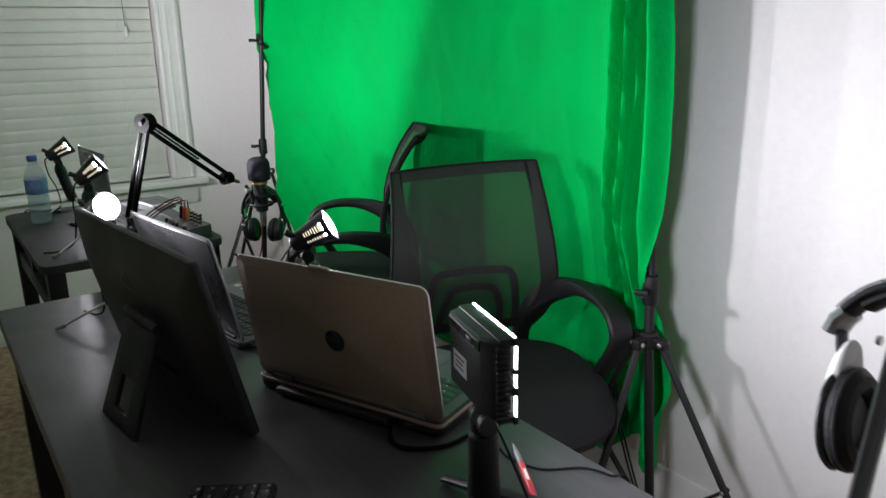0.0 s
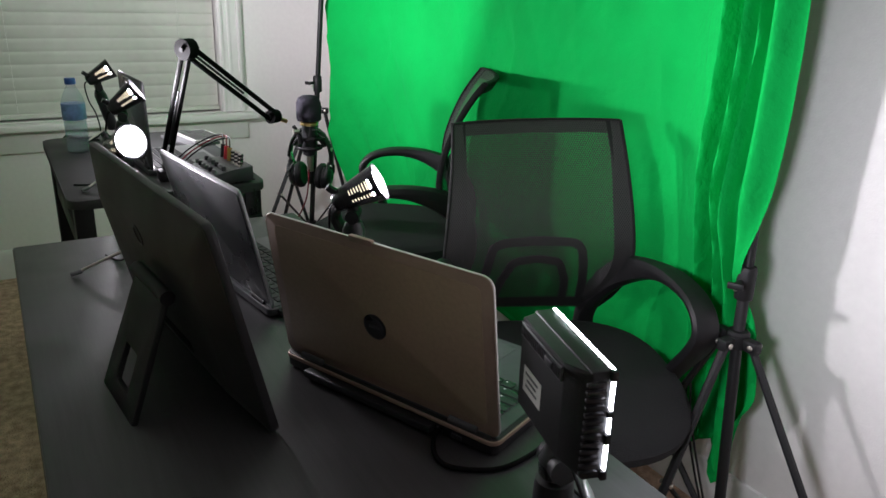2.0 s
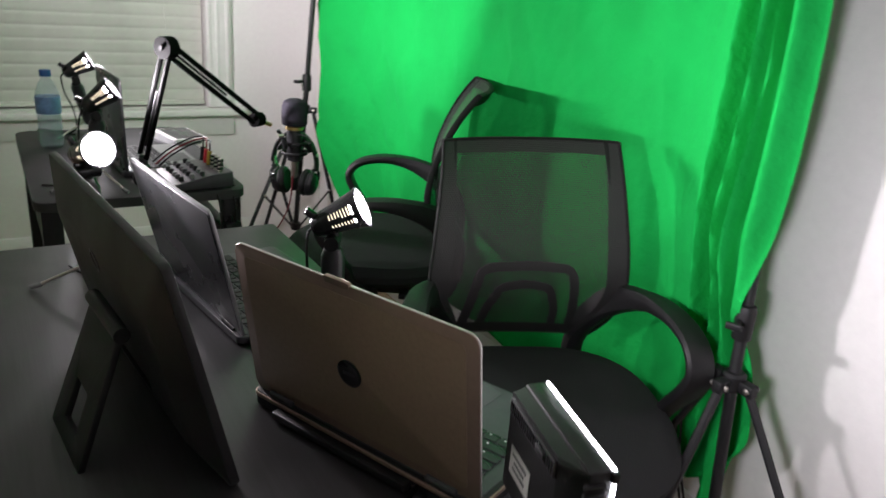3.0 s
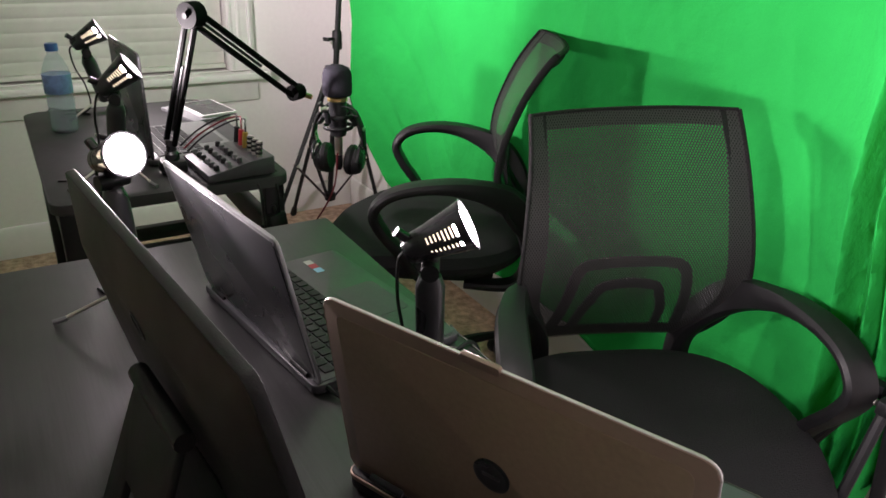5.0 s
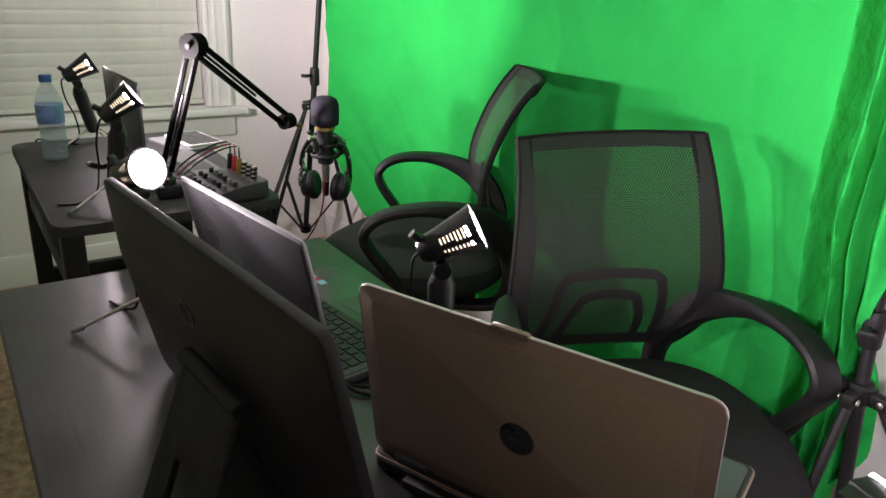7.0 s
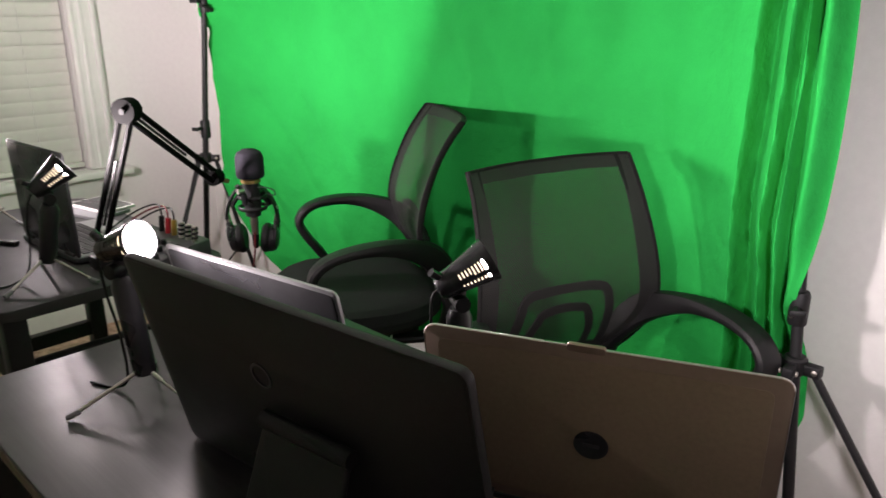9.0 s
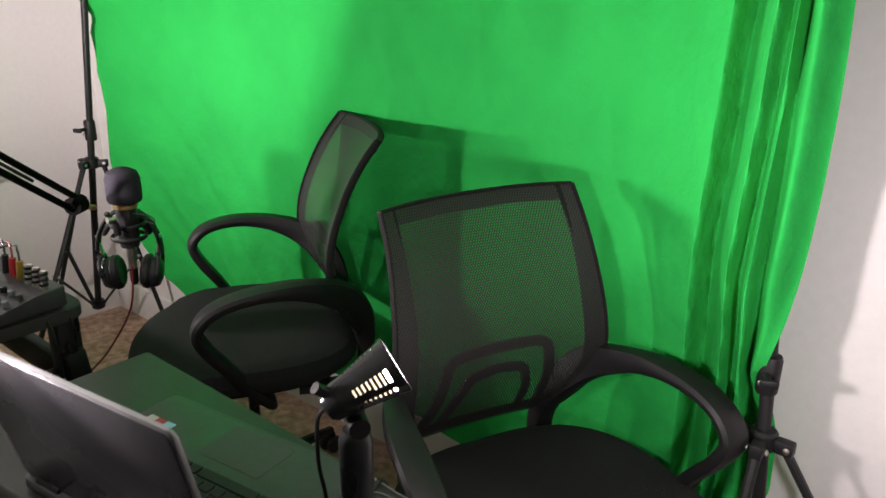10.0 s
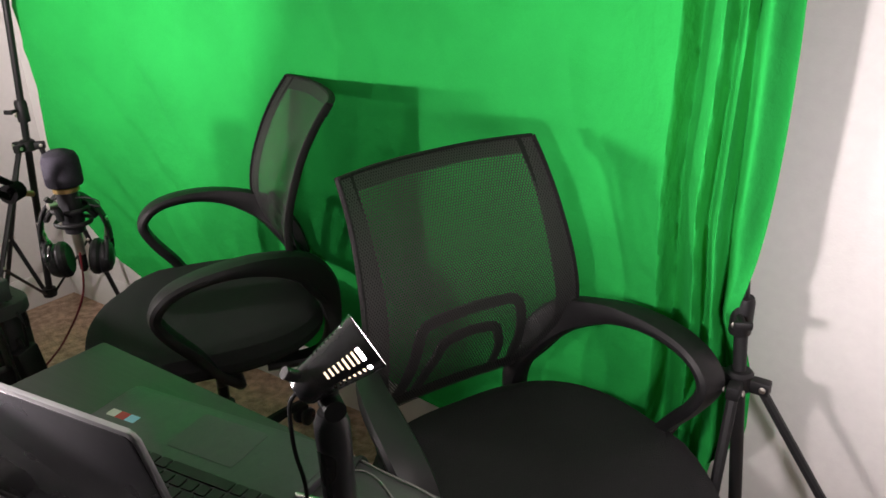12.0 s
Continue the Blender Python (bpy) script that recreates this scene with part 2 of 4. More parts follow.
def sweep(pts, sizes, side=(0, 0, 1), seg=10, power=2.0, bm=None):
    """A bar along points. sizes: (across, along side) half widths, one or one per point; side: the way the second one points."""
    bm = bm or bmesh.new()
    pts = [Vector(p) for p in pts]
    n = len(pts)
    if not isinstance(sizes[0], (tuple, list, Vector)):
        sizes = [sizes] * n
    rings = []
    for i, p in enumerate(pts):
        along = (pts[min(i + 1, n - 1)] - pts[max(i - 1, 0)]).normalized()
        up = Vector(side) - along * along.dot(Vector(side))
        if up.length < 1e-3:
            up = Vector((1, 0, 0)) - along * along.x
        up.normalize()
        across = along.cross(up)
        ring = []
        for k in range(seg):
            a = 2 * math.pi * (k + 0.5) / seg
            c, s = math.cos(a), math.sin(a)
            f = 1.0 if power == 2.0 else (abs(c) ** power + abs(s) ** power) ** (-1 / power)
            ring.append(bm.verts.new(p + across * (sizes[i][0] * c * f) + up * (sizes[i][1] * s * f)))
        rings.append(ring)
    for a, b in zip(rings, rings[1:]):
        for k in range(seg):
            j = (k + 1) % seg
            bm.faces.new((a[k], a[j], b[j], b[k]))
    bm.faces.new(rings[0][::-1])
    bm.faces.new(rings[-1])
    return bm


def rod(a, b, r, r2=None, seg=12, bm=None):
    return sweep([a, b], [(r, r), (r2 or r, r2 or r)], (0.03, 0.02, 1) if abs(Vector(b)[2] - Vector(a)[2]) < 0.8 * (Vector(b) - Vector(a)).length else (1, 0.1, 0), seg, bm=bm)


def cable(name, pts, r, mat, parent=None, label="", n=8):
    ob = part(name, sweep(spline(pts, n), (r, r), (0.02, 0.01, 1), 8), mat, parent, label if parent else "")
    if parent is None:
        tagged(ob, label, "cable")
    return ob


def aim(at, way, roll=0.0):
    """A pose at a place with local z along way."""
    return Matrix.Translation(at) @ Vector(way).to_track_quat("Z", "Y").to_matrix().to_4x4() @ Matrix.Rotation(radians(roll), 4, "Z")

# ---- the room ----
XW, YB, XE, YS, HT = -3.70, 1.79, 1.10, -1.30, 2.44   # window wall, back wall, east, south, ceiling
DZ, TZ = 0.67, 0.70                                    # tops of the desk and of the side table
WY0, WY1, WZ0, WZ1 = -0.35, 1.262, 0.645, 2.02         # window opening

floor = solid("floor", box((XE - XW + 0.4, YB - YS + 0.4, 0.1), ((XE + XW) / 2, (YB + YS) / 2, -0.050)), CARPET, "mottled tan cut-pile carpet over the whole floor", "floor", "structure")
solid("ceiling", box((XE - XW + 0.4, YB - YS + 0.4, 0.1), ((XE + XW) / 2, (YB + YS) / 2, HT + 0.05)), CEIL, "plain white painted ceiling of the room", "ceiling", "structure")
solid("wall_north", box((XE - XW + 0.4, 0.12, HT), ((XE + XW) / 2, YB + 0.06, HT / 2)), WALL, "off-white painted wall behind the green screen", "wall", "structure")
solid("wall_south", box((XE - XW + 0.4, 0.12, HT), ((XE + XW) / 2, YS - 0.06, HT / 2)), WALL, "off-white painted wall of the room", "wall", "structure")
solid("wall_east", box((0.12, YB - YS, HT), (XE + 0.06, (YB + YS) / 2, HT / 2)), WALL, "off-white painted side wall of the room", "wall", "structure")
bm = bmesh.new()
for y0, y1, z0, z1 in ((YS, WY0, 0, HT), (WY1, YB, 0, HT), (WY0, WY1, 0, WZ0), (WY0, WY1, WZ1, HT)):
    box((0.14, y1 - y0, z1 - z0), (XW - 0.07, (y0 + y1) / 2, (z0 + z1) / 2), bm=bm)
solid("wall_west", bm, WALL, "off-white painted wall with a window opening", "wall", "structure")


def skirting(a, b, inward):
    """A moulded baseboard from a to b along a wall."""
    a, b, n = Vector((*a, 0)), Vector((*b, 0)), Vector((*inward, 0))
    prof = [(0, 0), (0.017, 0), (0.017, 0.085), (0.013, 0.095), (0.011, 0.112), (0.006, 0.120), (0, 0.122)]
    bm = bmesh.new()
    ends = [[bm.verts.new(p + n * d + Vector((0, 0, z))) for d, z in prof] for p in (a, b)]
    for i in range(len(prof)):
        j = (i + 1) % len(prof)
        bm.faces.new((ends[0][i], ends[0][j], ends[1][j], ends[1][i]))
    bm.faces.new(ends[0]), bm.faces.new(ends[1][::-1])
    return solid("baseboard", bm, TRIM, "white moulded baseboard along the wall", "baseboard", "structure")


skirting((XW, YB), (XE, YB), (0, -1))
skirting((XW, YS), (XW, YB), (1, 0))
skirting((XE, YS), (XE, YB), (-1, 0))
skirting((XW, YS), (XE, YS), (0, 1))


def window():
    w = thing("window_1", pose(XW, 0, 0), "white framed window with closed blinds at night", "window", kind="structure")
    for y, sgn in ((WY1, 1), (WY0, -1)):
        bm = box((0.022, 0.105, WZ1 - WZ0 + 0.10), (0.011, y + sgn * 0.0525, (WZ0 + WZ1) / 2 + 0.05), 0.004)
        for off, d in ((0.012, 0.008), (0.045, 0.006), (0.088, 0.010)):
            box((d, 0.014, WZ1 - WZ0 + 0.09), (0.022 + d / 2 - 0.002, y + sgn * off, (WZ0 + WZ1) / 2 + 0.045), 0.002, bm=bm)
        part("casing", bm, TRIM, w)
    bm = box((0.022, WY1 - WY0 + 0.21, 0.105), (0.011, (WY0 + WY1) / 2, WZ1 + 0.155), 0.004)
    part("head_casing", bm, TRIM, w)
    part("window_sill", box((0.10, WY1 - WY0 + 0.30, 0.028), (0.022, (WY0 + WY1) / 2, WZ0 - 0.016), 0.006), TRIM, w)
    part("apron", box((0.018, WY1 - WY0 + 0.22, 0.09), (0.009, (WY0 + WY1) / 2, WZ0 - 0.077), 0.004), TRIM, w)
    bm = bmesh.new()
    for y in (WY0 + 0.02, WY1 - 0.02):
        box((0.05, 0.04, WZ1 - WZ0), (-0.095, y, (WZ0 + WZ1) / 2), 0.003, bm=bm)
    for z in (WZ0 + 0.02, (WZ0 + WZ1) / 2, WZ1 - 0.02):
        box((0.05, WY1 - WY0, 0.04), (-0.095, (WY0 + WY1) / 2, z), 0.003, bm=bm)
    part("window_frame", bm, TRIM, w)
    part("pane", box((0.006, WY1 - WY0 - 0.06, WZ1 - WZ0 - 0.06), (-0.1, (WY0 + WY1) / 2, (WZ0 + WZ1) / 2)), GLASS, w)

    b = thing("window_blind", pose(XW - 0.035, 0, 0), "closed off-white horizontal slat blind in the window", "blind")
    mid, wide = (WY0 + WY1) / 2, WY1 - WY0 - 0.012
    part("headrail", box((0.05, wide, 0.05), (0, mid, WZ1 - 0.028), 0.003), TRIM, b)
    part("bottom_rail", box((0.045, wide, 0.018), (0, mid, WZ0 + 0.018), 0.004), SLAT, b)
    sl = sweep([(0, mid - wide / 2, 0), (0, mid + wide / 2, 0)], (0.0016, 0.0265), (0.16, 0, 1), 10, 2.6)
    first = part("slat", sl, SLAT, b)
    z, k = WZ0 + 0.045, 0
    while z < WZ1 - 0.06:
        ob = first if k == 0 else new("slat", first.data)
        ob.parent = b
        ob.matrix_basis = pose(random.uniform(-0.001, 0.001), 0, z, 0, random.uniform(-2.5, 2.5), 0)
        z, k = z + 0.050, k + 1
    for y in (WY1 - 0.16, mid, WY0 + 0.16):
        part("ladder_cord", rod((0.022, y, WZ0 + 0.02), (0.022, y, WZ1 - 0.03), 0.0008, seg=6), TRIM, b)
    part("pull_cord", rod((0.03, WY1 - 0.125, 1.33), (0.03, WY1 - 0.13, WZ1 - 0.03), 0.0016, seg=6), PAPER, b)
    part("tassel", lathe([(0.003, 0.03), (0.006, 0.02), (0.010, 0.0), (0.009, -0.016), (0.002, -0.02)], 12, Matrix.Translation((0.03, WY1 - 0.125, 1.31))), WHITE, b)


window()


# ---- green screen and its stands ----
def smooth01(a, b, x):
    t = min(max((x - a) / (b - a), 0), 1)
    return t * t * (3 - 2 * t)


def cloth_place(u, v):
    """u across from the window side to the free end, v up from the hem."""
    z = 0.205 + v * (2.09 - 0.205)
    left = -3.315 + 0.36 * (max(0.62 - z, 0) / 0.42) ** 1.8 + 0.035 * smooth01(1.12, 1.26, z)
    front = 0.45 * smooth01(0.25, 0.7, z) + 0.55 * smooth01(0.62, 0.88, z)
    right = -1.114 - 0.13 * min(max(z - 1.07, -0.40), 0.45) ** 2 - 0.020 * (1 - smooth01(0.60, 0.80, z)) - 0.045 * (1 - smooth01(0.2, 0.40, z)) + 0.037 * (1 - smooth01(0.52, 0.70, z)) * smooth01(0.26, 0.42, z)
    x = left + (-1.09 - left) * u + (right + 1.09) * smooth01(0.945, 1.0, u)
    y = 1.712 + 0.018 * math.sin(1.7 * x + 1.0) - 0.110 * (1 - smooth01(-3.36, -2.85, x)) - 0.070 * smooth01(1.15, 1.25, z) * (1 - smooth01(-3.33, -3.12, x))
    y -= 0.125 * smooth01(-1.46, -1.15, x) * front + 0.03 * smooth01(-1.5, -1.2, x)
    y += 0.010 * math.sin(x * 8.0 + 1.5 * math.sin(z * 2.0) + 0.6 * z) * (0.4 + v)
    y += 0.012 * noise.noise((x * 3, z * 2.2, 0.0)) + 0.004 * noise.noise((x * 11, z * 7, 3.0)) * (1 - 0.8 * smooth01(-1.42, -1.30, x))
    # hanging pleats near the free end: each drops back sharply and comes forward again slowly
    w = left + 3.29 + (-1.09 - left) * u
    for c, lean, deep, flank, back, low in ((2.008, 0.026, 0.074, 0.017, 0.070, 0.0), (2.082, 0.036, 0.052, 0.012, 0.038, 0.0), (2.106, 0.070, 0.014, 0.010, 0.016, 1.05), (2.124, -0.011, 0.050, 0.012, 0.050, 0.0), (1.80, 0.05, 0.006, 0.05, 0.12, 0.0), (1.62, 0.09, 0.006, 0.06, 0.16, 0.0)):
        q = w - c - lean * (z - 1) - 0.003 * math.sin(2.1 * z + 40 * c)
        wide = flank * (0.75 + 0.45 * max(z - 0.6, 0))
        y += deep * smooth01(-wide / 2, wide / 2, q) * (1 - smooth01(wide / 2, wide / 2 + back, q)) * smooth01(low - 0.01, low + 0.4, z + 0.2)
    y += 0.070 * smooth01(2.148, 2.200, w) * smooth01(0.70, 0.88, z) + 0.028 * smooth01(2.09, 2.17, w) * (1 - smooth01(0.58, 0.70, z))
    ridge = 1 - abs(noise.noise((x * 4.5 + 0.8 * z, z * 3.0, 7.0)))
    y -= 0.011 * ridge ** 10 * (0.35 + 0.65 * (1 - smooth01(-3.1, -2.3, x))) + 0.005 * (1 - abs(noise.noise((x * 2.2 - 1.5 * z, z * 1.4 + x, 11.0)))) ** 12
    if w > 2.12:
        y += 0.008 * math.sin(95 * (w - 2.12) + 4.0 * z) * smooth01(2.12, 2.15, w) * smooth01(1.12, 1.45, z)
    for cx, cz, k, amp in ((-2.95, 0.75, 0.9, 0.009), (-2.86, 0.92, 0.7, 0.006), (-2.6, 1.2, -0.7, 0.006), (-2.45, 1.0, 0.8, 0.005), (-2.2, 1.25, 0.55, 0.006), (-1.9, 0.9, 0.5, 0.005), (-1.75, 1.3, -0.5, 0.005), (-1.5, 0.85, 0.25, 0.004), (-3.05, 0.45, 1.3, 0.009), (-3.12, 0.62, 0.8, 0.007)):
        y += amp * math.exp(-(((x - cx) + k * (z - cz)) / 0.026) ** 2 - ((z - cz) / 0.35) ** 2)
    z += 0.02 * math.sin(x * 5) * (1 - v) ** 3 - 0.05 * smooth01(-1.5, -1.2, x) * math.sin(u * 60) * (1 - v) ** 6
    return Vector((x, min(y, YB - 0.012), z))


def green_screen():
    nu, nv = 520, 110
    bm = bmesh.new()
    grid = []
    for j in range(nv + 1):
        row = []
        for i in range(nu + 1):
            u = (i / nu) ** 0.6
            row.append(bm.verts.new(cloth_place(u, j / nv)))
        grid.append(row)
    for j in range(nv):
        for i in range(nu):
            bm.faces.new((grid[j][i], grid[j][i + 1], grid[j + 1][i + 1], grid[j + 1][i]))
    ob = thing("green_screen", pose(0, 0, 0), "bright green chroma cloth hung from a crossbar, folded at one side", "backdrop cloth")
    part("cloth", bm, CLOTH, ob, smooth=80)
    hem = [cloth_place(i / 120, 0.0) + Vector((0, -0.001, 0.0)) for i in range(121)]
    part("hem", sweep(hem, (0.0022, 0.010), (0, 0, 1), 6), CLOTH, ob)


green_screen()


def backdrop_stand(name_at, lean, hub_z, knob_z, legs, label, collars=2):
    """A tripod light stand: collar, knob, column, three legs with braces."""
    x, y = name_at
    s = thing("backdrop_stand", pose(x, y, 0), label, "light stand", "backdrop stands")
    lean = Vector(lean)
    axis = lambda z: Vector((lean.x * (z - hub_z), lean.y * (z - hub_z) * (1.0 if z > hub_z else 0.4), z))
    part("lower_column", sweep([axis(0.115), axis(hub_z), axis(knob_z - 0.02)], (0.0115, 0.0115), (1, 0, 0), 14), STEEL, s)
    part("upper_column", rod(axis(knob_z), axis(1.30), 0.0108), STEEL, s)
    part("top_column", rod(axis(1.30), axis(2.10), 0.0092), STEEL, s)
    for z, r in ((knob_z, 0.0185), (1.26, 0.0165))[:collars]:
        p = axis(z)
        bm = lathe([(r * 0.9, -0.034), (r, -0.030), (r, 0.026), (r * 0.85, 0.034)], 16, Matrix.Translation(p))
        c = part("locking_collar", bm, PLASTIC, s)
        kb = rod(p + Vector((0.0, -0.015, 0.004)), p + Vector((0.012, -0.045, 0.006)), 0.006)
        box((0.030, 0.008, 0.014), p + Vector((0.014, -0.049, 0.006)), 0.003, pose(0, 0, 0, 0, 0, 25), kb)
        part("knob", kb, PLASTIC, c)
        part("rivet", lathe([(0.005, 0), (0.005, 0.003), (0.002, 0.0045)], 10, aim(p + Vector((-0.006, -r, -0.012)), (0, -1, 0))), CHROME, c)
    hub = axis(hub_z)
    part("hub", lathe([(0.019, -0.022), (0.0235, -0.018), (0.0235, 0.010), (0.019, 0.015)], 16, Matrix.Translation(hub)), PLASTIC, s)
    low = axis(0.135)
    part("brace_hub", lathe([(0.022, -0.015), (0.025, 0), (0.022, 0.015)], 16, Matrix.Translation(low)), PLASTIC, s)
    for ang, reach in legs:
        d = Vector((math.cos(radians(ang)), math.sin(radians(ang)), 0))
        a, b = hub + d * 0.036 + Vector((0, 0, -0.008)), Vector((0, 0, 0.012)) + d * reach
        side = Vector((-d.y, d.x, 0))
        bm = box((0.032, 0.022, 0.025), hub + d * 0.036 + Vector((0, 0, -0.006)), 0.004, Matrix.Rotation(radians(ang), 4, "Z"))
        part("leg_bracket", bm, PLASTIC, s)
        leg = part("leg", sweep([a, b], (0.0072, 0.0088), side, 8, 4.0), STEEL, s)
        part("rubber_foot", lathe([(0.012, -0.012), (0.014, 0.0), (0.012, 0.025)], 12, aim(b, (a - b).normalized())), PLASTIC, leg)
        mid = a.lerp(b, 0.50)
        part("brace", sweep([low + d * 0.02, mid], (0.004, 0.008), side, 8, 4.0), STEEL, s)
        for q, o in ((hub + d * 0.042 + Vector((0, 0, -0.004)), 0.014), (mid, 0.011)):
            for sg in (1, -1):
                part("rivet", lathe([(0.0055, 0), (0.0055, 0.0025), (0.002, 0.004)], 10, aim(q + side * sg * o, side * sg)), CHROME, s)
    return s


backdrop_stand((-1.128, 1.590), (-0.105, 0.105, 0), 0.575, 0.685, ((-86, 0.28), (-1, 0.42), (178, 0.30)), "black tripod light stand at the folded end of the green cloth", 1)
backdrop_stand((-3.370, 1.585), (0.18, 0.0, 0), 0.690, 0.800, ((-70, 0.40), (-160, 0.30), (50, 0.20)), "black tripod light stand holding the green cloth near the window")
bar = thing("crossbar", pose(0, 0, 0), "thin black crossbar between the two light stands", "crossbar")
part("tube", rod((-3.12, 1.585, 2.085), (-1.29, 1.749, 2.085), 0.011), STEEL, bar)
clip = thing("spring_clamp", pose(-3.268, 1.590, 1.235), "small black spring clamp gripping the pole and cloth", "clamp")
part("jaw", box((0.075, 0.022, 0.014), (0.0, 0, 0), 0.005), PLASTIC, clip)
part("grip", box((0.05, 0.02, 0.010), (0.012, -0.012, 0.014), 0.004, pose(0, 0, 0, 0, 12, 0)), PLASTIC, clip)


# ---- desk ----
def desk():
    x0, x1, y0, y1 = -2.0, -0.56, 0.372, 0.985
    d = thing("desk", pose((x0 + x1) / 2, (y0 + y1) / 2, 0), "long black wood-grain desk with worn edges and dark legs", "desk")
    w, h = x1 - x0, y1 - y0
    part("desktop", plate(rounded(w, h, 0.006, 2), DZ - 0.022, DZ, 0.0015), DESK, d)
    part("edge_band", plate(rounded(w + 0.003, h + 0.003, 0.007, 2), DZ - 0.0205, DZ - 0.0035), EDGE, d, "worn brown edge band")
    for sx in (-1, 1):
        for sy in (-1, 1):
            part("leg", box((0.05, 0.05, DZ - 0.022), (sx * (w / 2 - 0.045), sy * (h / 2 - 0.04), (DZ - 0.022) / 2), 0.003), STEEL, d)
        part("side_rail", box((0.035, h - 0.13, 0.05), (sx * (w / 2 - 0.045), 0, DZ - 0.05), 0.003), STEEL, d)
    for sy in (-1, 1):
        part("long_rail", box((w - 0.14, 0.03, 0.05), (0, sy * (h / 2 - 0.04), DZ - 0.05), 0.003), STEEL, d)


desk()


def side_table():
    x0, x1, y0, y1 = -3.02, -2.205, 0.497, 0.985
    w, h = x1 - x0, y1 - y0
    t = thing("side_table", pose((x0 + x1) / 2, (y0 + y1) / 2, 0), "black side table with rounded top corners and low rails", "table")
    part("tabletop", plate(rounded(w, h, 0.035, 6), TZ - 0.024, TZ, 0.004), TABLE, t)
    for sx in (-1, 1):
        for sy in (-1, 1):
            part("leg", box((0.045, 0.045, TZ - 0.024), (sx * (w / 2 - 0.035), sy * (h / 2 - 0.035), (TZ - 0.024) / 2), 0.004), STEEL, t)
        for z in (TZ - 0.15, 0.30):
            part("side_rail", box((0.028, h - 0.115, 0.045), (sx * (w / 2 - 0.035), 0, z), 0.003), STEEL, t)
    for sy in (-1, 1):
        part("long_rail", box((w - 0.115, 0.028, 0.055), (0, sy * (h / 2 - 0.035), TZ - 0.15), 0.003), STEEL, t)
        part("stay", box((0.03, 0.024, 0.10), (-0.05, sy * (h / 2 - 0.035), TZ - 0.075), 0.003), STEEL, t)


side_table()


# ---- chairs ----
# backrest side edges: height, how far forward, half width
BACK = [(0.484, -0.238, 0.168), (0.520, -0.212, 0.190), (0.560, -0.186, 0.206), (0.610, -0.164, 0.217), (0.660, -0.157, 0.217), (0.720, -0.165, 0.212), (0.780, -0.184, 0.206), (0.840, -0.210, 0.200), (0.890, -0.240, 0.196), (0.932, -0.272, 0.194)]
BACK = spline([(y, w, z) for z, y, w in BACK], 5)


def back_row(z):
    """How far forward the backrest's sides are and how wide it is at a height."""
    for (ya, wa, za), (yb, wb, zb) in zip(BACK, BACK[1:]):
        if z <= zb + 1e-6:
            t = (z - za) / (zb - za)
            return ya + (yb - ya) * t, wa + (wb - wa) * t
    return BACK[-1][0], BACK[-1][1]


def back_point(s, z, tip=0.0, behind=0.0):
    """A point of the hollow back: s from -1 to 1 across, tip: how far it hangs to one side."""
    y, w = back_row(z)
    hollow = (0.014 + 0.022 * smooth01(0.74, 0.93, z)) * (1 - abs(s) ** 2.4)
    return Vector((s * w, y - hollow - behind, z - tip * s * w * smooth01(0.50, 0.90, z)))


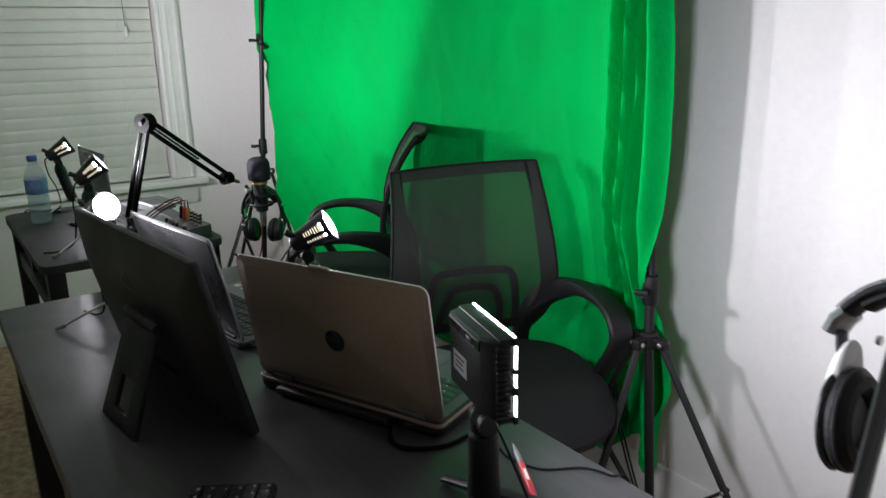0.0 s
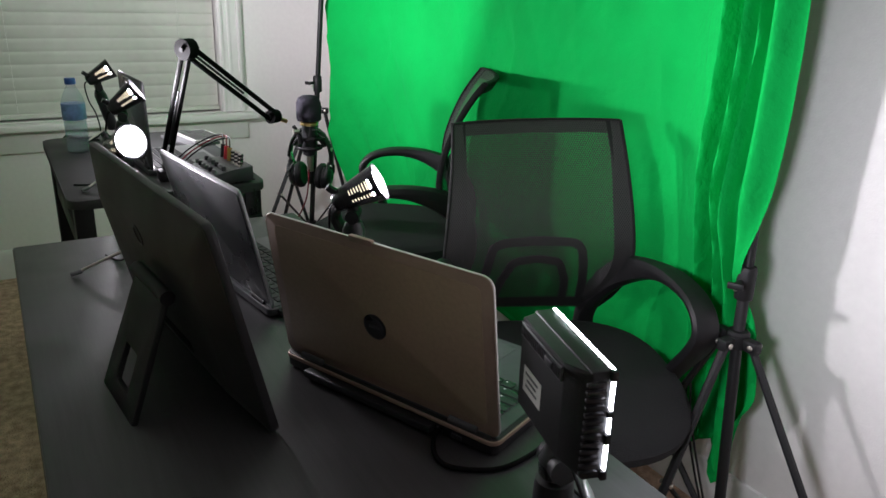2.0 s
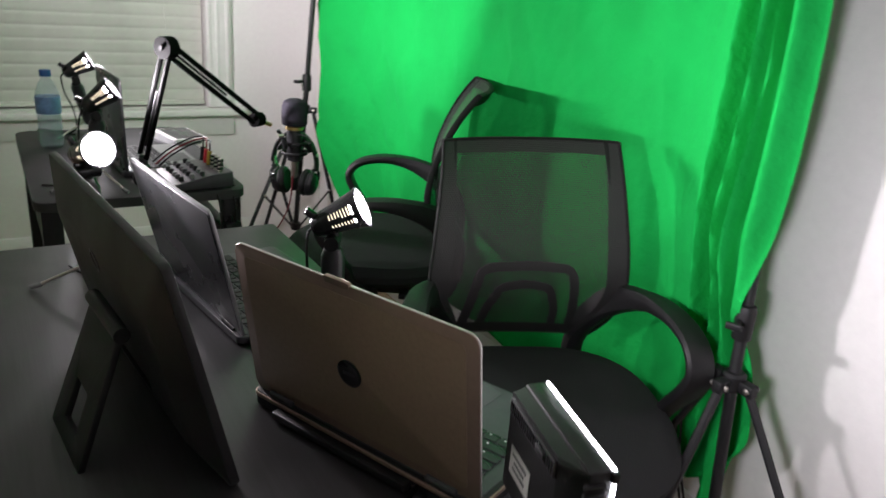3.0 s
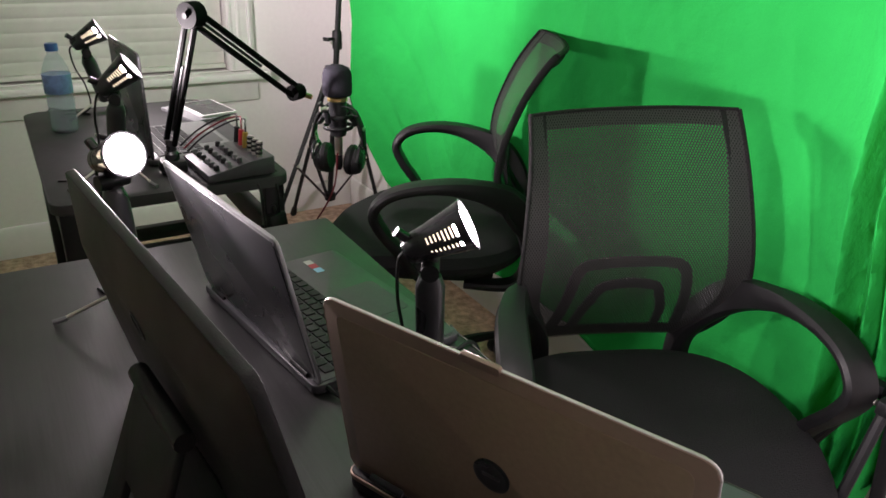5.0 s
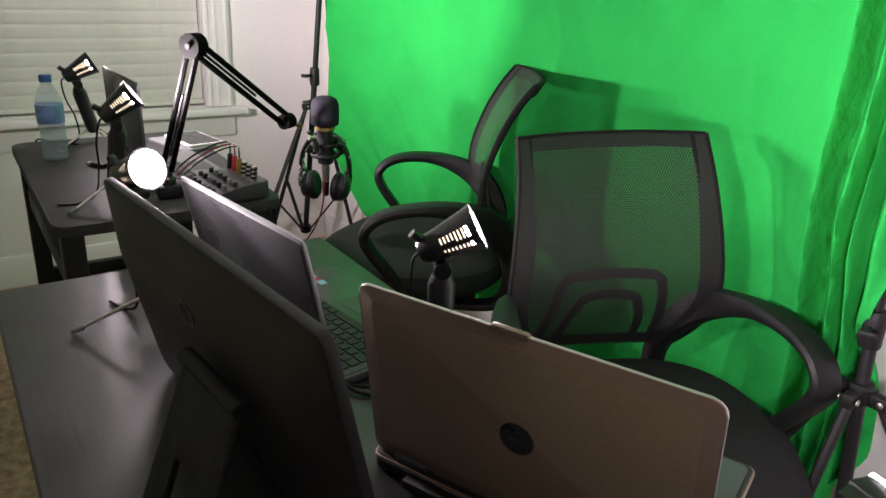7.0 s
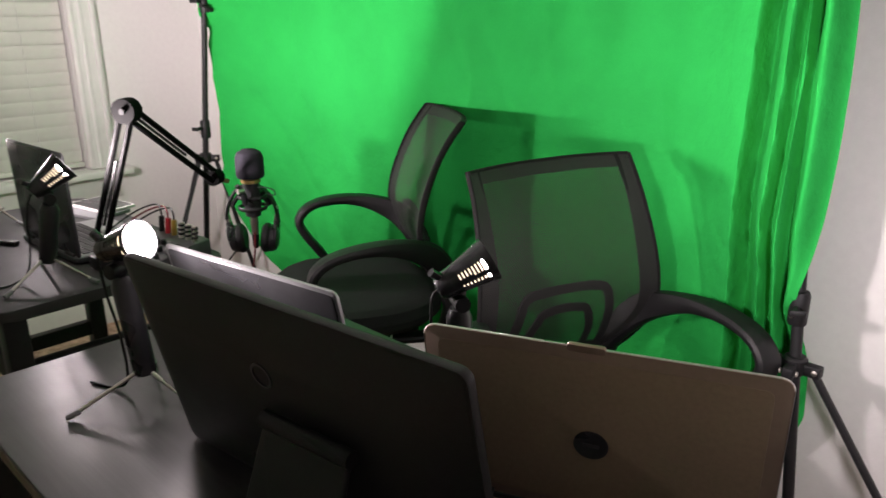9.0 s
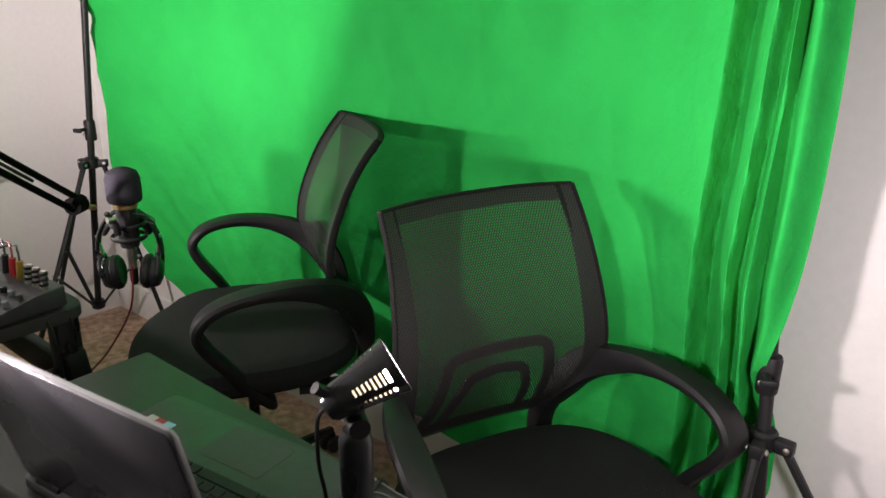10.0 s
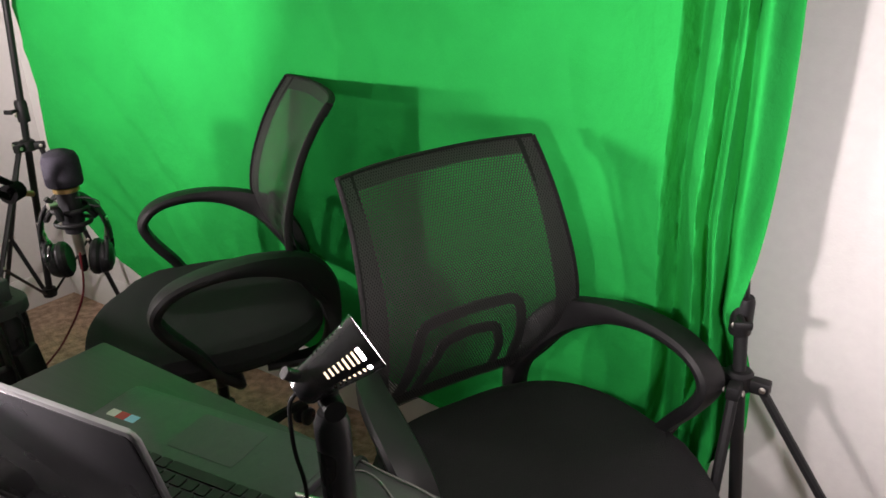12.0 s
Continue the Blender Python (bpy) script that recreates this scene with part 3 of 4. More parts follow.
def office_chair(m, lift, label, tip):
    c = thing("office_chair", m, label, "office chair", "mesh chairs behind the desk")
    up = lambda bm: (bmesh.ops.translate(bm, vec=(0, 0, lift), verts=bm.verts), bm)[1]
    # seat cushion: squarish rings, soft front
    prof = [(0.02, 0.386), (0.15, 0.386), (0.205, 0.391), (0.240, 0.403), (0.260, 0.422), (0.263, 0.440), (0.250, 0.454), (0.222, 0.464), (0.15, 0.466), (0.02, 0.464)]
    bm = lathe(prof, 56, pose(0, 0.012, 0), power=3.0)
    for v in bm.verts:
        v.co.z -= 0.030 * max(v.co.y - 0.10, 0) / 0.15
        v.co.z += 0.010 * (abs(v.co.x) / 0.25) ** 2 * (v.co.z > 0.44)
        if v.co.y < 0:
            v.co.x *= 1 - 0.10 * (v.co.y / 0.25) ** 2
    part("seat", up(bm), FABRIC, c)
    part("seat_pan", up(box((0.30, 0.32, 0.022), (0, -0.01, 0.376), 0.008)), PLASTIC, c)
    part("tilt_box", up(box((0.13, 0.20, 0.055), (0, -0.01, 0.338), 0.014)), STEEL, c)
    lv = sweep(spline([(0.06, 0.02, 0.31), (0.15, 0.03, 0.305), (0.235, 0.03, 0.315)], 5), (0.005, 0.005), (0, 0, 1), 8)
    part("lever", up(lv), PLASTIC, c)
    # stretched net, hollow across and bulging forward at the waist
    net = bmesh.new()
    uvl = net.loops.layers.uv.new("UVMap")
    z0, z1 = BACK[0][2], BACK[-1][2]
    rows = [[net.verts.new(back_point((-1 + 2 * i / 24) * 0.985, z0 + (z1 - z0) * k / 30, tip)) for i in range(25)] for k in range(31)]
    for j in range(30):
        for i in range(24):
            fc = net.faces.new((rows[j][i], rows[j][i + 1], rows[j + 1][i + 1], rows[j + 1][i]))
            for lp in fc.loops:
                lp[uvl].uv = (lp.vert.co.x, lp.vert.co.z * 1.04)
    part("mesh_back", up(net), NET, c, "see-through black net")
    # flat band behind the rim of the net, broader down the sides
    n, band = 26, bmesh.new()
    ins = lambda z: 0.016 + 0.006 * (1 - smooth01(0.70, 0.90, z))
    for sg in (1, -1):
        zs = [z0 + 0.003 + (z1 - z0 - 0.006) * k / n for k in range(n + 1)]
        side = [back_point(sg * (1 - ins(z) / back_row(z)[1]), z, tip, 0.0065) for z in zs]
        sweep(side, [(ins(z), 0.0035) for z in zs], (0, 1, 0.25), 12, 2.5, band)
        zt, lay = (z1 - 0.016, 0.0105) if sg > 0 else (z0 + 0.016, 0.0080)
        across = [back_point(0.97 - 1.94 * k / 16, zt, tip, lay) for k in range(17)]
        sweep(across, (0.016, 0.0035), (0, 1, 0.5 if sg > 0 else -0.5), 12, 2.5, band)
    part("back_frame", up(band), BAND, c, "flat dark border band")
    for sg in (1, -1):
        edge = [back_point(sg, z0 + 0.01 + (z1 - z0 - 0.014) * k / n, tip, 0.004) for k in range(n + 1)]
        part("side_rail", up(sweep(edge, (0.0036, 0.0085), (0, 1, 0), 10, 2.4)), BAND, c)
    top = [back_point(1 - k / 10, z1 - 0.002, tip, 0.004) for k in range(21)]
    part("top_rail", up(sweep(top, (0.0036, 0.0075), (0, 1, 0.2), 10, 2.4)), BAND, c)
    # lumbar support: two nested arches behind the net
    for wd, hi, r in ((0.108, 0.672, 0.0105), (0.066, 0.628, 0.0095)):
        line = [(-wd - 0.020, 0.495), (-wd - 0.012, 0.56), (-wd, hi - 0.034), (-wd + 0.012, hi - 0.008), (-wd + 0.040, hi), (0, hi + 0.003)]
        line = spline([(x, 0, z) for x, z in line], 5)
        line = line + [Vector((-p.x, 0, p.z)) for p in line[-2::-1]]
        pts = [back_point(p.x / back_row(p.z)[1], p.z, tip, 0.016) for p in line]
        part("lumbar_arch", up(sweep(pts, (r, 0.006), (0, 1, 0), 8, 3.0)), PLASTIC, c)
    # looped arms, rising from behind the seat past the edge of the back
    for sx in (-1, 1):
        pts = [(0.120, -0.10, 0.340), (0.140, -0.215, 0.352), (0.146, -0.250, 0.410), (0.150, -0.250, 0.480), (0.172, -0.228, 0.545), (0.206, -0.182, 0.602), (0.238, -0.105, 0.634), (0.258, -0.030, 0.644), (0.269, 0.040, 0.637), (0.273, 0.090, 0.616), (0.273, 0.114, 0.580), (0.268, 0.096, 0.535), (0.260, 0.055, 0.480), (0.250, 0.018, 0.425), (0.236, -0.02, 0.385), (0.17, -0.03, 0.350)]
        wid = [(0.010, 0.024), (0.012, 0.026), (0.016, 0.026), (0.024, 0.022), (0.034, 0.018), (0.034, 0.018), (0.023, 0.023), (0.015, 0.027), (0.0125, 0.028), (0.0125, 0.028), (0.013, 0.028), (0.013, 0.026), (0.013, 0.022), (0.012, 0.020), (0.012, 0.020), (0.010, 0.022)]
        path = spline([(sx * x, y, z) for x, y, z in pts], 6)
        size = [tuple(v) for v in spline([(a, b, 0) for a, b in wid], 6)]
        part("armrest", up(sweep(path, [(a, b) for a, b, _ in size], (sx, 0, 0.0), 12, 3.4)), PLASTIC, c)
    # gas spring, star base and castors
    part("gas_spring", rod((0, 0, 0.20), (0, 0, 0.33 + lift), 0.014), SATIN, c)
    part("spring_cover", lathe([(0.030, 0.075), (0.030, 0.16), (0.024, 0.17), (0.024, 0.235), (0.020, 0.24)], 18), PLASTIC, c)
    part("base_hub", lathe([(0.045, 0.06), (0.050, 0.075), (0.046, 0.105), (0.032, 0.115)], 20), PLASTIC, c)
    for k in range(5):
        a = radians(72 * k + 20)
        d = Vector((math.cos(a), math.sin(a), 0))
        pts = [d * 0.03 + Vector((0, 0, 0.092)), d * 0.15 + Vector((0, 0, 0.088)), d * 0.275 + Vector((0, 0, 0.068))]
        part("star_leg", sweep(spline(pts, 4), [(0.022 - 0.0012 * i, 0.017 - 0.0008 * i) for i in range(9)], (0, 0, 1), 8, 3.0), PLASTIC, c)
        side = Vector((-d.y, d.x, 0))
        hub = d * 0.272 + Vector((0, 0, 0.027))
        cs = part("castor", box((0.018, 0.030, 0.034), hub + Vector((0, 0, 0.020)), 0.006, Matrix.Rotation(a, 4, "Z")), PLASTIC, c)
        for sg in (-1, 1):
            part("wheel", lathe([(0.012, 0), (0.025, 0.002), (0.027, 0.008), (0.025, 0.015), (0.010, 0.017)], 18, aim(hub + side * sg * 0.006, side * sg)), SATIN, cs)
    return c


office_chair(pose(-1.372, 1.326, 0, 0, 0, -113.6), 0.0, "black mesh-back office chair with looped arms facing the desk", 0.034)
office_chair(pose(-2.250, 1.374, 0, 0, 0, 147.5), 0.045, "black mesh-back office chair turned towards the side table", 0.0)


# ---- lamps ----
def small_lamp(at, head, way, foot_angles, label, watts, cone, soft, fill, reach=0.115):
    """A table lamp on a folding tripod: post, hinge, slotted conical shade and a lit bulb."""
    at, head, way = Vector(at), Vector(head), Vector(way).normalized()
    lamp = thing("table_lamp", pose(*at), label, "lamp", "small tripod lamps")
    low, top = Vector((0, 0, 0.042)), head - at - way * 0.018 - Vector((0, 0, 0.046))
    part("post", sweep([low, low.lerp(top, 0.03), low.lerp(top, 0.9), top], [(0.015, 0.015), (0.0175, 0.0175), (0.0185, 0.0185), (0.0135, 0.0135)], (1, 0, 0), 18), SATIN, lamp)
    h = head - at - way * 0.018 - Vector((0, 0, 0.022))
    side = way.cross(Vector((0, 0, 1))).normalized()
    bm = rod(top - Vector((0, 0, 0.012)), h + Vector((0, 0, 0.012)), 0.010)
    part("hinge", bm, PLASTIC, lamp)
    part("hinge_knob", rod(h - side * 0.022 - Vector((0, 0, 0.012)), h + side * 0.022 - Vector((0, 0, 0.012)), 0.0115), PLASTIC, lamp)
    for a in foot_angles:
        d = Vector((math.cos(radians(a)), math.sin(radians(a)), 0))
        lg = part("leg", rod(d * 0.012 + Vector((0, 0, 0.048)), d * reach + Vector((0, 0, 0.0045)), 0.0032, 0.0028, 8), CHROME, lamp, "thin metal leg")
        part("foot_tip", rod(d * (reach - 0.016) + Vector((0, 0, 0.0095)), d * (reach + 0.004) + Vector((0, 0, 0.005)), 0.0045, seg=8), PAPER, lg)
    m = aim(head - at, way, 11)
    # shade: a cone with columns of slots, outer and inner skin
    bm = bmesh.new()
    zs, k = [-0.030, -0.020], 0
    while len(zs) < 16:
        zs.append(zs[-1] + (0.0030 if k % 2 == 1 else 0.0022))
        k += 1
    zs += [0.020, 0.030]
    seg = 48
    for skin in (0.0, 0.0014):
        rings = []
        for z in zs:
            r = 0.0200 + (0.0310 - 0.0200) * (z + 0.030) / 0.060 - skin
            rings.append([bm.verts.new(m @ Vector((r * math.cos(2 * math.pi * i / seg), r * math.sin(2 * math.pi * i / seg), z))) for i in range(seg)])
        for j in range(len(zs) - 1):
            for i in range(seg):
                if j % 2 == 1 and 0 < j < len(zs) - 2 and (i % 16 in (2, 3, 4, 5)[:3 + (j > 7)] or i % 16 in (8, 9)):
                    continue
                bm.faces.new((rings[j][i], rings[j][(i + 1) % seg], rings[j + 1][(i + 1) % seg], rings[j + 1][i]))
    part("shade", bm, SATIN, lamp, "black slotted conical shade")
    part("rim", lathe([(0.0294, 0.0285), (0.0318, 0.0285), (0.0318, 0.0312), (0.0294, 0.0312), (0.0294, 0.0285)], 40, m), SATIN, lamp)
    neck = lathe([(0.006, -0.054), (0.014, -0.052), (0.0185, -0.045), (0.0204, -0.030), (0.016, -0.028)], 24, m)
    part("socket", neck, SATIN, lamp)
    fin = [(0.0, 0.010, -0.038), (0.0, 0.022, -0.045), (0.0, 0.031, -0.049)]
    part("tilt_tab", sweep([m @ Vector(p) for p in fin], (0.0062, 0.0062), side, 10, 2.6), SATIN, lamp)
    bulb = part("bulb", lathe([(0.013, -0.028), (0.0165, -0.014), (0.0205, 0.000), (0.0245, 0.012), (0.0245, 0.015), (0.002, 0.0155)], 24, m), LEDBASE, lamp, "spotlight bulb with a yellowish body")
    part("bulb_face", lathe([(0.0250, 0.0165), (0.0256, 0.019), (0.021, 0.0225), (0.004, 0.0235)], 24, m), BULB, bulb, "lit white face")
    back = Vector((way.x, way.y, 0)).normalized()
    cord = spline([m @ Vector((0.0, 0.0, -0.050)), m @ Vector((0.0, 0.0, -0.062)) + Vector((0, 0, -0.008)), low.lerp(top, 0.75) - back * 0.040, low.lerp(top, 0.35) - back * 0.034, low - back * 0.040 - Vector((0, 0, 0.018)), Vector((0, 0, 0.003)) - back * 0.075, Vector((0, 0, 0.003)) - back * 0.12], 6)
    part("power_cord", sweep(cord, (0.0023, 0.0023), side, 8), PLASTIC, lamp)
    bulb_light(head, way, watts, (1.0, 0.93, 0.86), cone, soft, fill)
    return lamp


small_lamp((-1.752, 0.578, DZ), (-1.757, 0.577, 0.920), (0.87, 0.34, 0.30), (-100, 15, 150), "small black tripod lamp with a glaring bulb on the desk", 11.0, 92, 0.45, 0.11)
small_lamp((-1.362, 0.868, DZ), (-1.352, 0.878, 0.900), (0.46, 0.75, 0.46), (-70, 40, 170), "small black tripod lamp on the desk aimed at the chairs", 7.5, 150, 0.8, 0.36)
small_lamp((-2.93, 0.705, TZ), (-2.865, 0.685, 0.925), (0.05, 0.86, 0.46), (-60, 20, 150), "small black tripod lamp beside the water bottle", 23.0, 170, 0.9, 0.26)
small_lamp((-2.334, 0.644, TZ), (-2.290, 0.668, 0.928), (0.16, 0.78, 0.58), (-63, 30, 170), "small black tripod lamp at the end of the side table", 26.0, 164, 0.85, 0.02)


# ---- computers on the desk ----
def key_rows(base, width, y0, rows, pitch, mat, zed, size, legend=True, toward=-1):
    """Separate keys in staggered rows, sharing a few meshes."""
    shapes = {}
    def key(w):
        if w not in shapes:
            bm = plate(rounded(w - 0.0028, size - 0.0028, 0.0018, 2), 0, 0.0024, 0.0006)
            me = bpy.data.meshes.new("key")
            bm.to_mesh(me), bm.free()
            me.materials.append(mat)
            shapes[w] = me
        return shapes[w]
    mark = bpy.data.meshes.new("legend")
    bm = box((0.0028, 0.0034, 0.0002), (0, 0, 0.0025))
    bm.to_mesh(mark), bm.free()
    mark.materials.append(LEGEND)
    for r in range(rows):
        x, n = -width / 2, 0
        start = (1.0, 1.0, 1.45, 1.75, 2.2, 1.2)[r % 6]
        while x < width / 2 - 0.006:
            w = pitch * (start if n == 0 else 1.0)
            if r == 5 and n == 3:
                w = pitch * 5.2
            w = min(w, width / 2 - x)
            if width / 2 - (x + w) < 0.6 * pitch:
                w = width / 2 - x
            ob = new("key", key(round(w, 4)))
            ob.parent = base
            ob.matrix_basis = pose(-(x + w / 2), y0 + r * size, zed)
            if legend and w < 2.5 * pitch:
                lg = new("legend", mark)
                lg.parent = ob
                lg.matrix_basis = pose(-w * 0.20, size * 0.16, 0)
            x, n = x + w, n + 1


def laptop(m, wide, deep, tall, lean, thick, lid_mat, rim_mat, deck_mat, label, old):
    """An open laptop seen from behind: local x along the hinge, +y towards the user, z up."""
    t = thing("laptop", m, label, "laptop")
    base = part("base", plate(rounded(wide, deep, 0.012, 4, 0, deep / 2 - 0.004), 0.003, thick, 0.003), PLASTIC if old else DARK, t)
    for sx in (-1, 1):
        for y in (0.03, deep - 0.035):
            part("rubber_foot", lathe([(0.008, 0.0), (0.008, 0.004)], 10, Matrix.Translation((sx * (wide / 2 - 0.035), y, 0))), PLASTIC, base)
    part("deck", plate(rounded(wide - 0.012, deep - 0.012, 0.010, 4, 0, deep / 2 - 0.004), thick, thick + 0.0012, 0.0005), deck_mat, base)
    if old:
        part("side_trim", plate(rounded(wide + 0.003, deep + 0.003, 0.013, 4, 0, deep / 2 - 0.004), thick - 0.008, thick - 0.002, 0.001), TAN, base, "worn metal edge trim")
        for x, w in ((0.10, 0.016), (0.13, 0.016), (-0.06, 0.03)):
            part("port", box((w, 0.003, 0.007), (x, -0.0045, thick - 0.016), 0.0008), SATIN, base)
        part("battery", box((wide * 0.62, 0.016, 0.012), (-0.02, -0.010, 0.010), 0.004), PLASTIC, t, "protruding rear battery")
    tp = (wide * 0.30, deep * 0.30)
    part("touchpad", plate(rounded(tp[0], tp[1], 0.004, 3, 0.02, deep - 0.012 - tp[1] / 2 - 0.008), thick + 0.0011, thick + 0.0017), DARK, base)
    kw = wide - (0.05 if old else 0.036)
    key_rows(base, kw, 0.030, 6, kw / (15.2 if old else 17.0), SATIN if old else PLASTIC, thick + 0.0012, 0.0185, old)
    # lid
    h = pose(0, 0.004, thick - 0.001, 0, 0, 0) @ Matrix.Rotation(radians(lean), 4, "X")
    lid = part("lid", plate(rounded(wide, tall, 0.013 if old else 0.009, 5, 0, tall / 2), -0.0048, 0.0, 0.0014, m=Matrix.Rotation(radians(90), 4, "X")), rim_mat, t, "", h)
    part("back_panel", plate(rounded(wide - (0.032 if old else 0.012), tall - (0.030 if old else 0.012), 0.009, 4, 0, tall / 2), 0.0, 0.0009, 0.0004, m=Matrix.Rotation(radians(90), 4, "X")), lid_mat, lid)
    part("bezel", plate(rounded(wide - 0.006, tall - 0.008, 0.009, 4, 0, tall / 2), -0.0056, -0.0047, m=Matrix.Rotation(radians(90), 4, "X")), SATIN, lid)
    part("screen", plate(rounded(wide - 0.032, tall - 0.042, 0.002, 2, 0, tall / 2), -0.0059, -0.0055, m=Matrix.Rotation(radians(90), 4, "X")), SATIN, lid)
    for sx in (-1, 1):
        part("hinge", rod((sx * wide * 0.36 - 0.022, 0.004, thick + 0.001), (sx * wide * 0.36 + 0.022, 0.004, thick + 0.001), 0.0058), DARK if old else PLASTIC, t)
    if old:
        part("round_badge", lathe([(0.0190, 0.0), (0.0190, 0.0012), (0.0165, 0.0019), (0.0150, 0.0014)], 28, pose(0.0, -0.0009, tall * 0.455, 90, 0, 0) @ Matrix.Diagonal((1, 0.98, 1, 1))), SATIN, lid, "dark oval maker's badge")
        part("badge_mark", box((0.018, 0.0006, 0.0042), (0, -0.0026, tall * 0.455), 0.0001), DARK, lid)
        part("lid_edge", plate(rounded(wide + 0.002, tall + 0.001, 0.014, 5, 0, tall / 2), -0.0040, -0.0012, 0.0008, m=Matrix.Rotation(radians(90), 4, "X")), SILVER, lid, "worn silver edge")
        part("latch", plate(rounded(0.040, 0.0085, 0.003, 3, -0.008, tall - 0.0005), -0.0045, 0.0014, 0.0008, m=Matrix.Rotation(radians(90), 4, "X")), rim_mat, lid)
    return t, base


laptop(pose(-1.0815, 0.780, DZ, 0, 0, 22.4), 0.375, 0.246, 0.226, 9.2, 0.025, ALU, TAN, DARK, "older brushed grey-brown laptop standing open on the desk", True)
laptop(pose(-2.530, 0.712, TZ, 0, 0, 3.0), 0.302, 0.215, 0.238, 1.0, 0.016, SATIN, DARK, GREYDECK, "dark laptop standing open on the side table", False)
slim, slim_base = laptop(pose(-1.600, 0.712, DZ, 0, 0, 8.0), 0.362, 0.243, 0.222, 13.0, 0.017, SATIN, RIM, DARK, "slim dark laptop with stickers, open on the desk", False)
for x, w, mt in ((-0.152, 0.016, LABEL), (-0.135, 0.017, RED), (-0.117, 0.017, CYAN)):
    part("sticker", plate(rounded(w, 0.014, 0.001, 2, x, 0.172), 0.0183, 0.0186), mt, slim_base)


def monitor():
    m = pose(-1.337, 0.597, DZ + 0.003, 0, 0, 6.3)
    t = thing("portable_monitor", m, "black flat monitor seen from behind on its folding stand", "monitor")
    tilt = Matrix.Rotation(radians(13.2), 4, "X")
    up = Matrix.Rotation(radians(90), 4, "X")
    part("body", plate(rounded(0.522, 0.296, 0.012, 4, 0, 0.148), -0.012, 0.0, 0.002, m=up), SHELL, t, "", tilt)
    bm = bmesh.new()
    lo, hi = rounded(0.514, 0.288, 0.010, 4, 0, 0.148), rounded(0.420, 0.190, 0.020, 4, 0, 0.138)
    a = [bm.verts.new((x, -0.0005, z)) for x, z in lo]
    b = [bm.verts.new((x, -0.020, z)) for x, z in hi]
    for i in range(len(a)):
        j = (i + 1) % len(a)
        bm.faces.new((a[i], a[j], b[j], b[i]))
    bm.faces.new(a), bm.faces.new(b[::-1])
    back = part("back_shell", bm, SHELL, t, "bevelled satin back shell", tilt)
    part("badge_ring", lathe([(0.013, 0), (0.016, 0), (0.016, 0.0012), (0.013, 0.0012), (0.013, 0)], 28, pose(-0.005, -0.0202, 0.215, 90, 0, 0)), DARK, back)
    part("screw", lathe([(0.0035, 0), (0.0035, 0.001), (0.001, 0.0015)], 10, pose(0.225, -0.006, 0.262, 90, 0, 0)), CHROME, back)
    for k in range(16):
        part("vent_slot", box((0.0035, 0.0012, 0.020), (-0.075 + 0.010 * k, -0.0206, 0.062), 0.0004), PLASTIC, back)
    part("screen", plate(rounded(0.490, 0.268, 0.003, 2, 0, 0.146), -0.0124, -0.0118, m=up), SATIN, t, "", tilt)
    st = bmesh.new()
    outer = [(-0.070, 0.0), (0.070, 0.0), (0.062, 0.172), (-0.062, 0.172)]
    inner = [(-0.026, 0.026), (0.026, 0.026), (0.025, 0.080), (-0.025, 0.080)]
    for z in (0.0, 0.009):
        for ring in (outer, inner):
            for x, y in ring:
                st.verts.new((x, z, y))
    st.verts.ensure_lookup_table()
    v = st.verts
    for i in range(4):
        j = (i + 1) % 4
        st.faces.new((v[i], v[j], v[4 + j], v[4 + i]))
        st.faces.new((v[8 + i], v[12 + i], v[12 + j], v[8 + j]))
        st.faces.new((v[i], v[8 + i], v[8 + j], v[j]))
        st.faces.new((v[4 + i], v[4 + j], v[12 + j], v[12 + i]))
    bmesh.ops.bevel(st, geom=st.edges[:], offset=0.0025, segments=2, profile=0.5, affect="EDGES")
    part("folding_stand", st, PLASTIC, t, "", pose(0.068, -0.139, -0.003, -20.0, 0, 0))
    part("stand_hinge", rod((0.003, -0.076, 0.160), (0.133, -0.076, 0.160), 0.010), PLASTIC, t)


monitor()


